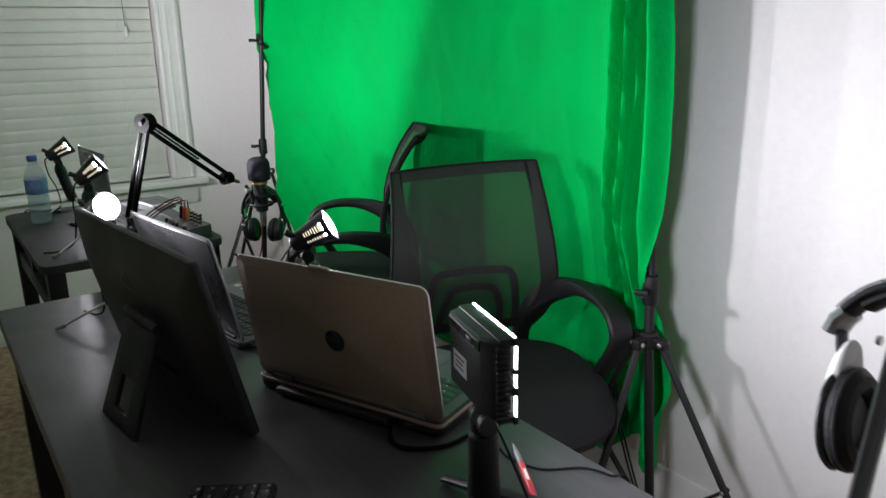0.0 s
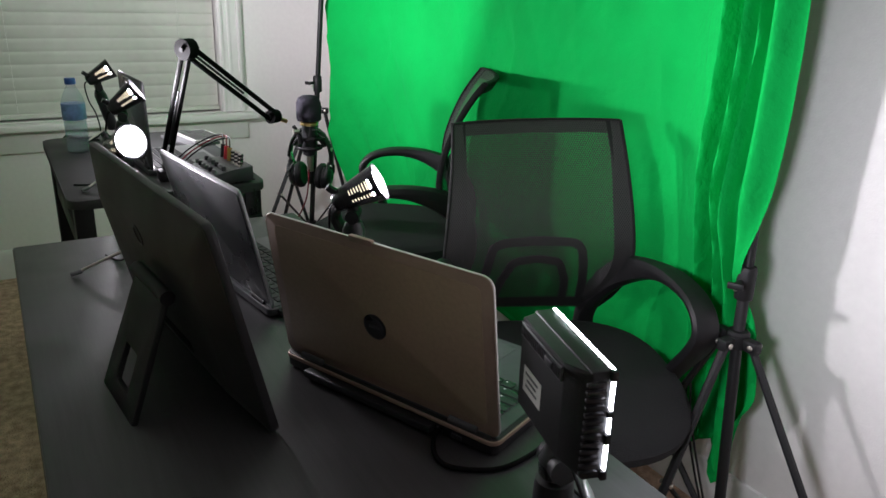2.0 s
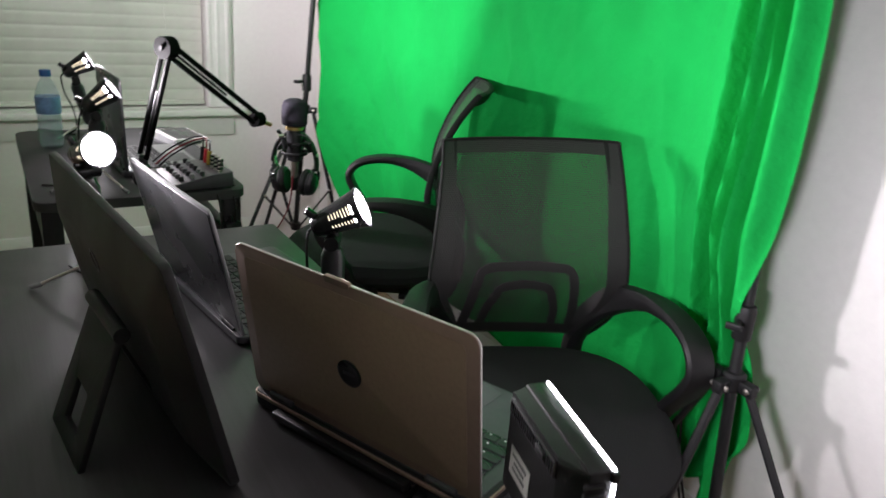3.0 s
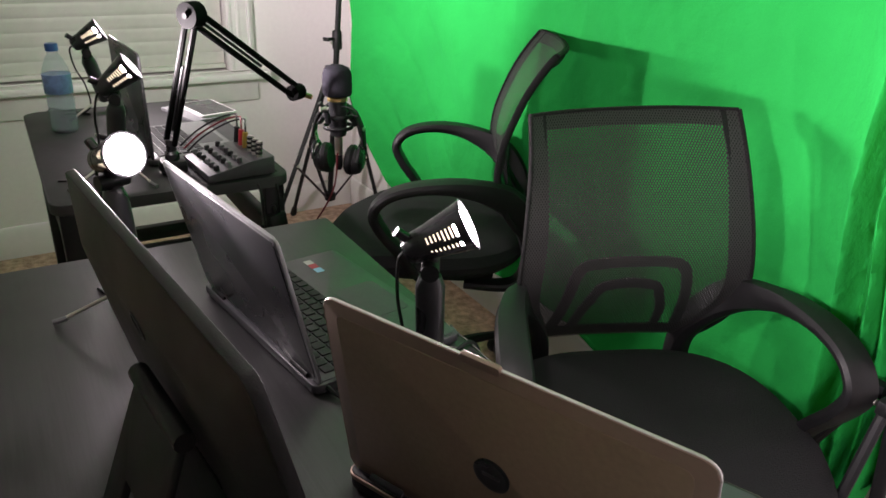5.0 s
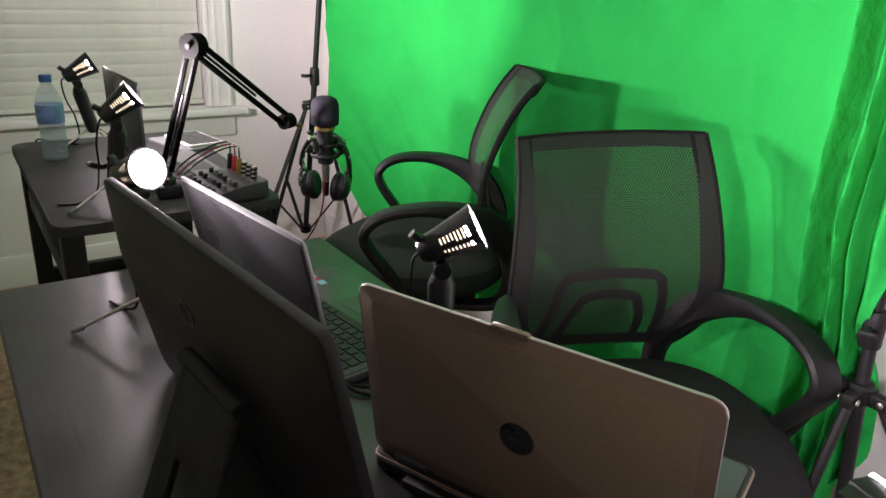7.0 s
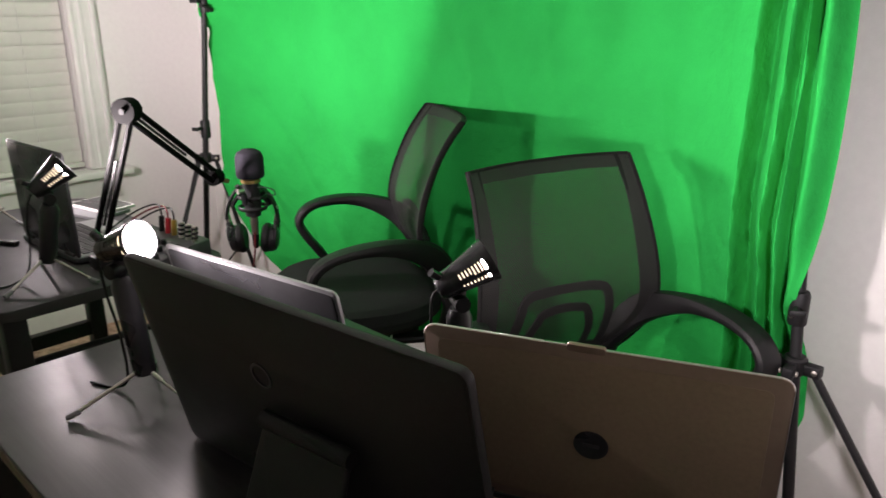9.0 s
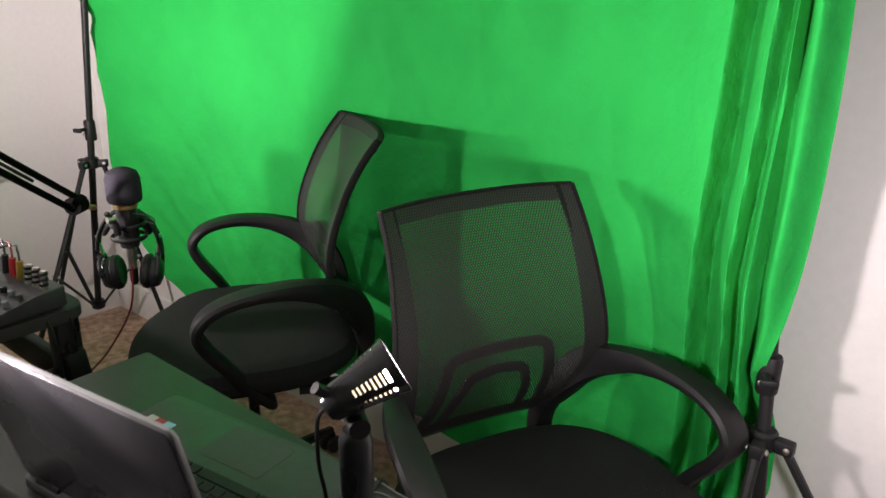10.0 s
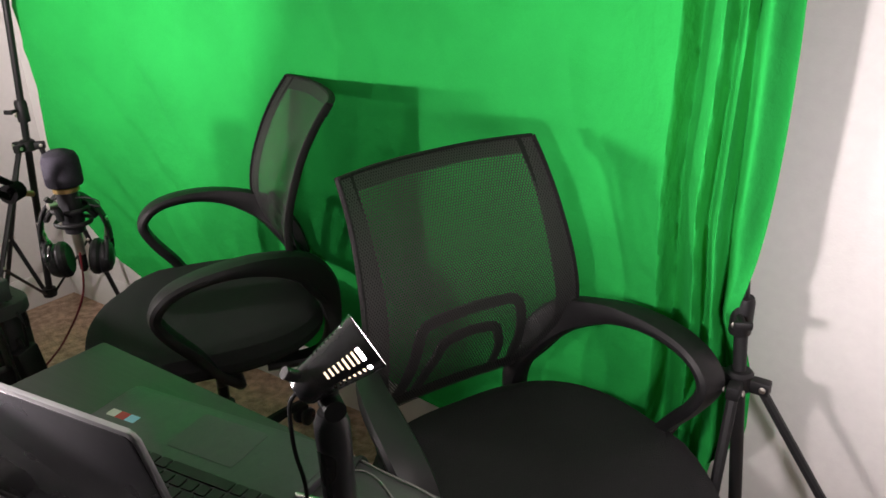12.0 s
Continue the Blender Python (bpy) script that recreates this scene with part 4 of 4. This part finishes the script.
def led_panel():
    m = pose(-0.728, 0.788, DZ, 0, 0, -15.6)
    t = thing("led_panel_light", m, "small black video light panel, lit, on a grip stand", "video light")
    tilt = pose(0, 0, 0.207, 0, 0, 0)
    b = part("housing", box((0.126, 0.020, 0.104), (0, 0.003, 0), 0.003), PLASTIC, t, "", tilt)
    bm = bmesh.new()
    fr, bk = rounded(0.124, 0.100, 0.004, 2), rounded(0.098, 0.092, 0.004, 2, -0.010, 0.002)
    a = [bm.verts.new((x, -0.007, z)) for x, z in fr]
    c = [bm.verts.new((x, -0.019, z)) for x, z in bk]
    for i in range(len(a)):
        j = (i + 1) % len(a)
        bm.faces.new((a[i], a[j], c[j], c[i]))
    bm.faces.new(a), bm.faces.new(c[::-1])
    part("back_shell", bm, PLASTIC, b)
    part("vent_band", box((0.092, 0.004, 0.014), (-0.010, -0.0195, 0.037), 0.001), DARK, b)
    for k in range(22):
        part("vent_slot", box((0.0016, 0.001, 0.010), (-0.052 + 0.004 * k, -0.0217, 0.037)), SATIN, b)
    part("diffuser", plate(rounded(0.129, 0.105, 0.004, 3), 0.0, 0.0015, 0.0004, m=pose(0, 0.0145, 0, 90, 0, 0)), BULBS, t, "glowing white diffuser", tilt)
    for z, hh in ((-0.0475, 0.009), (-0.012, 0.010), (0.012, 0.006), (0.0475, 0.009)):
        part("corner_clip", box((0.006, 0.006, hh), (0.0635, 0.0125, z), 0.001), PLASTIC, b)
    part("rating_label", box((0.042, 0.0008, 0.026), (-0.026, -0.0192, -0.010)), LABEL, b, "silver rating label")
    for k, w in enumerate((0.030, 0.022, 0.027)):
        part("label_line", box((w, 0.0004, 0.0026), (-0.027, -0.0197, -0.003 - 0.0062 * k)), DARK, b)
    part("switch", box((0.016, 0.004, 0.006), (0.012, -0.0215, 0.037), 0.001), DARK, b)
    for k in range(13):
        part("cooling_fin", box((0.004, 0.017, 0.0032), (0.0655, -0.003, -0.042 + 0.007 * k), 0.0006), PLASTIC, b)
    part("mount_knob", rod((-0.016, 0, 0.132), (0.020, 0, 0.132), 0.014), PLASTIC, t)
    part("ball_head", lathe([(0.010, 0.112), (0.016, 0.118), (0.017, 0.134), (0.012, 0.146), (0.009, 0.156)], 18), SATIN, t)
    part("grip", lathe([(0.020, 0.022), (0.0215, 0.030), (0.0195, 0.065), (0.0195, 0.095), (0.0185, 0.112), (0.012, 0.116)], 20), PLASTIC, t)
    for k in range(3):
        a = radians(120 * k + 75)
        d = Vector((math.cos(a), math.sin(a), 0))
        part("leg", sweep([d * 0.012 + Vector((0, 0, 0.030)), d * 0.085 + Vector((0, 0, 0.006))], [(0.010, 0.007), (0.008, 0.005)], (0, 0, 1), 8, 3.0), PLASTIC, t)
    cable("power_cord", [(0.04, -0.004, 0.152), (0.055, 0.01, 0.11), (0.065, 0.03, 0.05), (0.085, 0.035, 0.012), (0.102, 0.05, 0.004)], 0.0019, PLASTIC, t)
    data = bpy.data.lights.new("panel_light", "AREA")
    data.shape, data.size, data.size_y, data.energy, data.color = "RECTANGLE", 0.12, 0.095, 2.0, (1.0, 0.965, 0.925)
    data.spread = radians(150)
    lamp = new("panel_light", data)
    lamp.matrix_world = m @ pose(0, 0.030, 0.207, 90, 0, 0)


led_panel()


def pen():
    t = thing("pen", pose(-0.8155, 0.914, DZ + 0.0055, 0, 90, -29.0), "red and white ballpoint pen lying on the desk", "pen")
    part("barrel", lathe([(0.0045, -0.005), (0.0052, 0.0), (0.0052, 0.055), (0.0047, 0.078), (0.003, 0.082)], 14, pose(0, 0, 0.045)), RED, t)
    part("tip_section", lathe([(0.0012, -0.012), (0.0030, 0.002), (0.0046, 0.018), (0.0046, 0.042)], 14), GREYDECK, t, "grey tip section")
    part("print", box((0.0006, 0.0035, 0.026), (-0.0052, 0, 0.075)), WHITE, t)


pen()


def keyboard():
    t = thing("keyboard", pose(-0.838, 0.470, DZ, 0, 0, -33), "black keyboard with white legends lying on the desk", "keyboard")
    b = part("case", plate(rounded(0.30, 0.115, 0.008, 4), 0.003, 0.014, 0.002), PLASTIC, t)
    key_rows(b, 0.285, -0.046, 6, 0.0178, SATIN, 0.014, 0.0182, True)


keyboard()


# ---- things on the side table ----
def bottle():
    t = thing("water_bottle", pose(-2.785, 0.584, TZ), "half-full clear plastic water bottle with a blue cap", "bottle")
    prof = [(0.028, 0.0), (0.0325, 0.006)]
    for k in range(6):
        z = 0.012 + 0.014 * k
        prof += [(0.0330, z), (0.0312, z + 0.007)]
    prof += [(0.0330, 0.098), (0.0330, 0.150), (0.031, 0.160), (0.022, 0.183), (0.0135, 0.196), (0.0130, 0.206)]
    part("body", lathe(prof, 28), CLEAR, t)
    part("water", lathe([(0.026, 0.004), (0.0305, 0.010), (0.0305, 0.092), (0.004, 0.0925)], 24), CLEAR, t)
    part("wrapper", lathe([(0.0334, 0.100), (0.0338, 0.101), (0.0338, 0.147), (0.0334, 0.148)], 28), WRAP, t, "pale blue paper wrapper")
    part("cap", lathe([(0.0150, 0.204), (0.0155, 0.206), (0.0155, 0.219), (0.0140, 0.222)], 24), BLUE, t, "blue screw cap")


bottle()


def mixer():
    t = thing("audio_mixer", pose(-2.292, 0.872, TZ, 0, 0, 4), "small grey audio mixer crowded with plugs and knobs", "audio mixer")
    bm = bmesh.new()
    pts = [(-0.075, 0.006), (0.075, 0.006), (0.075, 0.046), (0.02, 0.040), (-0.075, 0.022)]
    a = [bm.verts.new((-0.085, y, z)) for y, z in pts]
    b = [bm.verts.new((0.085, y, z)) for y, z in pts]
    bm.faces.new(a), bm.faces.new(b[::-1])
    for i in range(5):
        j = (i + 1) % 5
        bm.faces.new((a[i], a[j], b[j], b[i]))
    bmesh.ops.bevel(bm, geom=bm.edges[:], offset=0.003, segments=2, profile=0.5, affect="EDGES")
    body = part("case", bm, DARK, t)
    for i in range(6):
        for j in range(3):
            p = (-0.07 + 0.028 * i, -0.052 + 0.026 * j, 0.028 + 0.005 * j)
            part("knob", lathe([(0.0062, 0.0), (0.0058, 0.010), (0.0035, 0.0115)], 10, Matrix.Translation(p)), (PAPER, DARK, PLASTIC)[(i + j) % 3], body)
    for k, (x, mt) in enumerate(((-0.070, PLASTIC), (-0.042, RED), (-0.016, YELLOW), (0.016, CHROME), (0.042, CHROME), (0.068, CHROME))):
        jack = rod((x, 0.045, 0.042), (x, 0.049, 0.078), 0.0065)
        pl = part("jack_plug", jack, mt, t)
        if k > 2:
            for q in range(3):
                part("plug_ring", lathe([(0.0082, 0), (0.0082, 0.005)], 12, Matrix.Translation((x, 0.046 + 0.001 * q, 0.050 + 0.010 * q))), PLASTIC, pl)
        else:
            cable("lead", [(x, 0.049, 0.078), (x - 0.008, 0.052, 0.095), (x - 0.04, 0.06, 0.098), (x - 0.07, 0.03, 0.085), (x - 0.10, -0.02, 0.05), (x - 0.11, -0.07, 0.006)], 0.0022, MAROON if k == 1 else PLASTIC, t)


mixer()
tab = thing("tablet", pose(-2.828, 0.958, TZ + 0.010, 0, 0, 10), "small white-framed tablet lying on a paper pad", "tablet")
part("frame_shell", plate(rounded(0.175, 0.105, 0.008, 4), 0, 0.008, 0.002), LABEL, tab)
part("screen", plate(rounded(0.162, 0.093, 0.003, 2), 0.0078, 0.0086), SATIN, tab)
padb = thing("paper_pad", pose(-2.825, 0.925, TZ, 0, 0, 14), "grey paper pad under the tablet on the side table", "paper pad")
part("block", box((0.20, 0.11, 0.010), (0, 0, 0.005), 0.002), PAPER, padb)
plugt = thing("usb_adapter", pose(-2.66, 0.665, TZ, 0, 0, 30), "small black and silver cable adapter on the side table", "adapter")
part("shell", box((0.045, 0.018, 0.012), (0, 0, 0.006), 0.003), PLASTIC, plugt)
part("metal_end", box((0.016, 0.012, 0.006), (-0.03, 0, 0.006), 0.001), CHROME, plugt)


# ---- microphone on its boom ----
def boom():
    base, elbow, tip = Vector((-2.325, 0.757, TZ)), Vector((-2.227, 0.808, 1.048)), Vector((-2.363, 1.063, 0.847))
    t = thing("microphone_boom", pose(*base), "black scissor boom arm clamped to the side table", "boom arm")
    e, p = elbow - base, tip - base
    part("clamp", box((0.045, 0.055, 0.030), (0, 0, 0.016), 0.006), PLASTIC, t)
    part("pivot", lathe([(0.016, 0.03), (0.016, 0.045), (0.011, 0.05), (0.011, 0.075)], 16), SATIN, t)
    for a, b, mt in (((0, 0, 0.07), e, RUBBER), (e, p, RUBBER)):
        a, b = Vector(a), Vector(b)
        side = (b - a).cross(Vector((0, 0, 1))).normalized()
        rise = side.cross((b - a).normalized())
        for o in (0.013, -0.013):
            part("arm_tube", sweep([a + rise * o, b + rise * o], (0.0062, 0.0062), side, 8, 4.0), mt, t)
        part("spring", sweep([a.lerp(b, 0.10), a.lerp(b, 0.62)], (0.0034, 0.0034), side, 8), STEEL, t)
    for q, r in ((e, 0.026), (p, 0.019)):
        side = Vector((0.55, -0.83, 0))
        part("joint", rod(q - side * 0.016, q + side * 0.016, r), RUBBER, t)
        part("joint_bolt", rod(q + side * 0.016, q + side * 0.021, 0.006), STEEL, t)
    part("tip_stud", rod(p, p + Vector((-0.022, 0.045, -0.02)), 0.006), BRASS, t)
    cable("microphone_lead", [p + Vector((-0.02, 0.11, -0.17)), p + Vector((-0.03, 0.10, -0.27)), p + Vector((-0.08, 0.06, -0.38)), p + Vector((-0.15, -0.02, -0.52)), p + Vector((-0.2, -0.08, -0.83))], 0.0022, MAROON, t)


boom()


def microphone():
    at = Vector((-2.398, 1.183, 0.0))
    t = thing("studio_microphone", pose(*at), "condenser microphone with grey foam windscreen in a shock mount", "microphone")
    part("windscreen", lathe([(0.018, 0.822), (0.034, 0.823), (0.0365, 0.828), (0.0372, 0.850), (0.0362, 0.876), (0.031, 0.889), (0.018, 0.896), (0.004, 0.897)], 32), FOAM, t)
    part("body", lathe([(0.010, 0.715), (0.020, 0.720), (0.0225, 0.735), (0.0225, 0.79), (0.022, 0.80), (0.021, 0.824)], 24), SATIN, t)
    part("ring", lathe([(0.022, 0.808), (0.026, 0.810), (0.026, 0.818), (0.022, 0.820)], 24), BRASS, t)
    for z in (0.742, 0.772):
        pts = [(0.036 * math.cos(2 * math.pi * k / 24), 0.036 * math.sin(2 * math.pi * k / 24), z) for k in range(25)]
        part("mount_ring", sweep(pts, (0.003, 0.005), (0, 0, 1), 8), PLASTIC, t)
    for k in range(6):
        a = 2 * math.pi * k / 6
        part("elastic", rod((0.036 * math.cos(a), 0.036 * math.sin(a), 0.772), (0.022 * math.cos(a + 0.5), 0.022 * math.sin(a + 0.5), 0.757), 0.002, seg=6), PLASTIC, t)
    part("mount_arm", sweep(spline([(0.03, -0.06, 0.815), (0.032, -0.045, 0.79), (0.02, -0.035, 0.76)], 4), (0.008, 0.006), (0, 0, 1), 8), SATIN, t)
    part("mount_knob", rod((0.035, -0.062, 0.80), (0.035, -0.045, 0.80), 0.007), CHROME, t)
    part("wire_clip", sweep(spline([(0.03, 0.0, 0.80), (0.055, 0.01, 0.802), (0.075, 0.02, 0.795), (0.075, 0.02, 0.783), (0.055, 0.012, 0.786)], 4), (0.0016, 0.0016), (0, 0, 1), 6), STEEL, t)
    plug = part("connector", lathe([(0.0095, 0.668), (0.0095, 0.69), (0.0105, 0.695), (0.0105, 0.716)], 16), CHROME, t, "bright metal plug")
    part("plug_sleeve", lathe([(0.005, 0.628), (0.0088, 0.635), (0.0095, 0.668)], 14), PLASTIC, plug)


microphone()


def headphones(m, spread, label, high, cup_size, inset):
    """Over-ear headphones with cups in yokes: local x across the ears, z up along the band."""
    t = thing("headphones", m, label, "headphones")
    pts = [(spread * math.cos(radians(a)), 0, 0.045 + high * math.sin(radians(a))) for a in range(-5, 186, 10)]
    part("headband", sweep(pts, (0.015, 0.0045), (0, 0, 1), 10, 3.0), LEATHER, t)
    inner = [(x * 0.90, y, 0.040 + (z - 0.045) * 0.86) for x, y, z in pts[4:-4]]
    part("band_pad", sweep(inner, (0.017, 0.006), (0, 0, 1), 10, 3.0), LEATHER, t)
    for sx in (-1, 1):
        part("slider", sweep([(sx * spread, 0, 0.085), (sx * (spread + 0.014 - inset), 0, 0.035)], (0.008, 0.003), (sx, 0, 0), 8, 3.0), CHROME, t, "bright metal slider")
        part("yoke", sweep(spline([(sx * (spread + 0.015 - inset), -0.036, 0.0), (sx * (spread + 0.019 - inset), -0.026, 0.026), (sx * (spread + 0.016 - inset), 0, 0.040), (sx * (spread + 0.019 - inset), 0.026, 0.026), (sx * (spread + 0.015 - inset), 0.036, 0.0)], 4), (0.004, 0.005), (sx, 0, 0), 8), SATIN, t)
        mm = aim((sx * (spread - inset), 0, -0.005), (sx, 0, -0.12)) @ Matrix.Scale(cup_size, 4)
        cup = part("ear_cup", lathe([(0.036, -0.004), (0.041, 0.002), (0.0400, 0.008), (0.034, 0.019), (0.020, 0.025), (0.004, 0.026)], 28, mm), SATIN, t)
        part("ear_pad", lathe([(0.022, -0.022), (0.034, -0.025), (0.0425, -0.018), (0.044, -0.008), (0.039, 0.0)], 28, mm), LEATHER, cup)
    return t


def white_headphones(m, spread):
    """White oval shells, thick oval pads, dark flat arms and a stitched band between bright end caps."""
    t = thing("headphones", m, "black and white over-ear headphones hung on a stand", "headphones")
    arch = lambda a, r=1.0: Vector((spread * r * math.cos(radians(a)), 0, 0.047 + 0.085 * r * math.sin(radians(a))))
    part("headband", sweep([arch(a) for a in range(28, 153, 6)], (0.016, 0.0055), (0, 0, 1), 12, 3.0), LEATHER, t)
    part("band_pad", sweep([arch(a, 0.90) for a in range(38, 143, 7)], (0.014, 0.0055), (0, 0, 1), 12, 2.4), LEATHER, t)
    for y in (-0.0145, 0.0145):
        part("stitching", sweep([arch(a, 1.062) + Vector((0, y, 0)) for a in range(30, 151, 6)], (0.0009, 0.0009), (0, 0, 1), 6), DARK, t)
    out = spread - 0.034
    for sx in (-1, 1):
        top = arch(24 if sx > 0 else 156)
        part("end_cap", sweep([top + Vector((-sx * 0.007, 0, 0.009)), top, top + Vector((sx * 0.004, 0, -0.014))], [(0.0165, 0.0068), (0.0172, 0.0074), (0.0165, 0.0066)], (sx, 0, 0), 12, 3.0), RIM, t, "bright metal end cap")
        arm = [top + Vector((-sx * 0.003, 0, -0.010)), (sx * (out + 0.020), 0, 0.058), (sx * (out + 0.012), 0, 0.036), (sx * (out + 0.008), 0, 0.004)]
        part("arm", sweep(spline(arm, 5), (0.0085, 0.0036), (sx, 0, 0), 10, 3.0), DARK, t, "dark flat metal arm")
        oval = Matrix.Diagonal((1.0, 0.86, 1.16, 1.0))
        shell = Matrix.Diagonal((1.0, 0.50, 1.16, 1.0)) @ aim((sx * (out + 0.004), 0, 0.013), (sx, 0, -0.12))
        cup = part("ear_cup", lathe([(0.044, -0.002), (0.0455, 0.001), (0.0440, 0.005), (0.036, 0.0105), (0.020, 0.0140), (0.003, 0.0150)], 32, shell), WHITE, t, "glossy white shell")
        pad = oval @ aim((sx * (out + 0.001), 0, -0.005), (sx, 0, -0.22))
        part("pad_plate", lathe([(0.002, -0.003), (0.0400, -0.003), (0.0425, 0.0005), (0.0400, 0.004)], 32, pad), SATIN, cup)
        part("ear_pad", lathe([(0.019, -0.006), (0.020, -0.017), (0.027, -0.0235), (0.035, -0.0225), (0.0405, -0.016), (0.0420, -0.009), (0.0390, -0.002)], 32, pad), LEATHER, cup)
        part("pad_seam", lathe([(0.0408, -0.0150), (0.0421, -0.0140), (0.0423, -0.0128), (0.0412, -0.0118)], 32, pad), DARK, cup)
    return t


headphones(pose(-2.425, 1.195, 0.652, 0, 0, 48), 0.068, "black over-ear headphones hung from the microphone mount", 0.100, 0.92, 0.024)


def tube_stand():
    low, high = Vector((-0.295, 0.782, 0.912)), Vector((-0.320, 0.874, 1.010))
    way = (high - low).normalized()
    foot = low - way * (low.z / way.z)
    t = thing("tube_stand", pose(*foot), "slanted grey metal stand leg with headphones hung beside it", "stand")
    top = high + way * 0.10
    part("tube", sweep([way * 0.02, top - foot], (0.0085, 0.006), (1, 0, 0), 8, 4.0), DARK, t)
    part("rubber_foot", lathe([(0.013, 0.0), (0.015, 0.01), (0.011, 0.035)], 14), PLASTIC, t)
    part("rivet", lathe([(0.004, 0), (0.004, 0.003), (0.0015, 0.004)], 10, aim(high - foot + Vector((-0.012, 0, 0)), (-1, 0, 0))), CHROME, t)
    part("head", rod(top - foot - way * 0.02, top - foot + way * 0.035, 0.014), PLASTIC, t)
    part("hook", rod(top - foot, Vector((-0.371, 0.962, 1.087)) - foot, 0.005), PLASTIC, t)


tube_stand()
white_headphones(pose(-0.3395, 0.9353, 0.9056, -18.0, -0.5, -6.2), 0.078)


# ---- loose cables ----
cable("lamp_cable", [(-0.892, 0.93, 0.69), (-0.843, 0.904, DZ + 0.004), (-0.801, 0.895, DZ + 0.002), (-0.755, 0.912, DZ + 0.002), (-0.723, 0.957, DZ + 0.003), (-0.687, 0.972, DZ + 0.004), (-0.67, 0.995, DZ - 0.015), (-0.668, 1.000, 0.50), (-0.70, 1.01, 0.25), (-0.80, 1.03, 0.006)], 0.0017, RUBBER, label="thin black lamp cable trailing over the desk edge")
cable("charger_cable", [(-0.985, 0.822, DZ + 0.012), (-0.972, 0.800, DZ + 0.010), (-0.944, 0.786, DZ + 0.004), (-0.914, 0.792, DZ + 0.004), (-0.887, 0.834, DZ + 0.004), (-0.888, 0.88, DZ + 0.004), (-0.905, 0.935, DZ + 0.004), (-0.925, 0.985, DZ + 0.003), (-0.933, 1.004, 0.60), (-0.94, 1.01, 0.30), (-0.98, 1.05, 0.006)], 0.0032, RUBBER, label="black charger cable curled behind the older laptop")
cable("lamp_cable", [(-1.50, 0.984, DZ + 0.003), (-1.471, 0.981, DZ + 0.003), (-1.446, 0.983, DZ + 0.003), (-1.399, 0.981, DZ + 0.003), (-1.337, 0.980, DZ + 0.003), (-1.29, 0.97, DZ + 0.003), (-1.25, 0.95, DZ + 0.003)], 0.0016, WIRE, label="pale thin cable along the back edge of the desk")
cable("lamp_cable", [(-1.448, 0.950, DZ + 0.003), (-1.424, 0.968, DZ + 0.003), (-1.395, 0.966, DZ + 0.003), (-1.36, 0.95, DZ + 0.003)], 0.0014, WIRE, label="short pale cable beside the desk lamp")
cable("lamp_cable", [(-2.93, 0.66, TZ + 0.003), (-2.99, 0.60, TZ + 0.003), (-3.028, 0.565, TZ + 0.002), (-3.045, 0.555, 0.64), (-3.05, 0.545, 0.487), (-3.05, 0.553, 0.344), (-3.05, 0.567, 0.20), (-3.045, 0.578, 0.062), (-3.02, 0.60, 0.004)], 0.0028, PLASTIC, label="black lamp cable hanging down beside the side table")
for dx in (0.0, 0.013):
    cable("hanging_cable", [(-1.262 + dx, 1.626, 0.40), (-1.245 + dx, 1.622, 0.32), (-1.229 + dx, 1.62, 0.284), (-1.197 + dx, 1.62, 0.202), (-1.160 + dx, 1.62, 0.118), (-1.12 + 2 * dx, 1.62, 0.005)], 0.0028, PLASTIC, label="thin black cable hanging beside the light stand")
for k, (x, y, fx, fy) in enumerate(((-2.215, 0.905, -2.30, 0.93), (-2.222, 0.945, -2.22, 1.00), (-2.235, 0.96, -2.42, 0.97))):
    cable("hanging_cable", [(x - 0.08, y - 0.02, TZ + 0.004), (x - 0.02, y, TZ + 0.005), (x + 0.022, y + 0.006, TZ - 0.03), (x + 0.024 - 0.01 * k, y + 0.01, 0.60), (x + 0.02, y + 0.02, 0.45), ((x + fx) / 2, (y + fy) / 2, 0.22), (fx, fy, 0.004)], 0.0028, PLASTIC, label="black cable hanging from the end of the side table")
cable("floor_cable", [(-2.42, 1.00, 0.42), (-2.48, 0.97, 0.36), (-2.62, 0.93, 0.40), (-2.78, 0.94, 0.34), (-2.94, 0.95, 0.24), (-3.10, 0.96, 0.12), (-3.24, 0.99, 0.006)], 0.003, PLASTIC, label="black cable sagging under the side table")
brick = thing("power_adapter", pose(-2.215, 0.95, 0.575, 8, 0, 12), "small black power adapter hanging by its cable", "power adapter")
part("case", box((0.032, 0.045, 0.075), (0, 0, 0), 0.006), PLASTIC, brick)
part("plug_collar", lathe([(0.006, 0.036), (0.006, 0.05), (0.004, 0.056)], 12), PLASTIC, brick)
cable("charger_cable", [(-1.424, 0.752, DZ + 0.011), (-1.412, 0.755, DZ + 0.010), (-1.395, 0.768, DZ + 0.005), (-1.372, 0.805, DZ + 0.004), (-1.372, 0.85, DZ + 0.004), (-1.42, 0.93, DZ + 0.004), (-1.44, 0.985, DZ + 0.004), (-1.445, 1.004, 0.60), (-1.46, 1.01, 0.30), (-1.52, 1.04, 0.006)], 0.0034, PLASTIC, label="black charger cable plugged into the slim laptop")
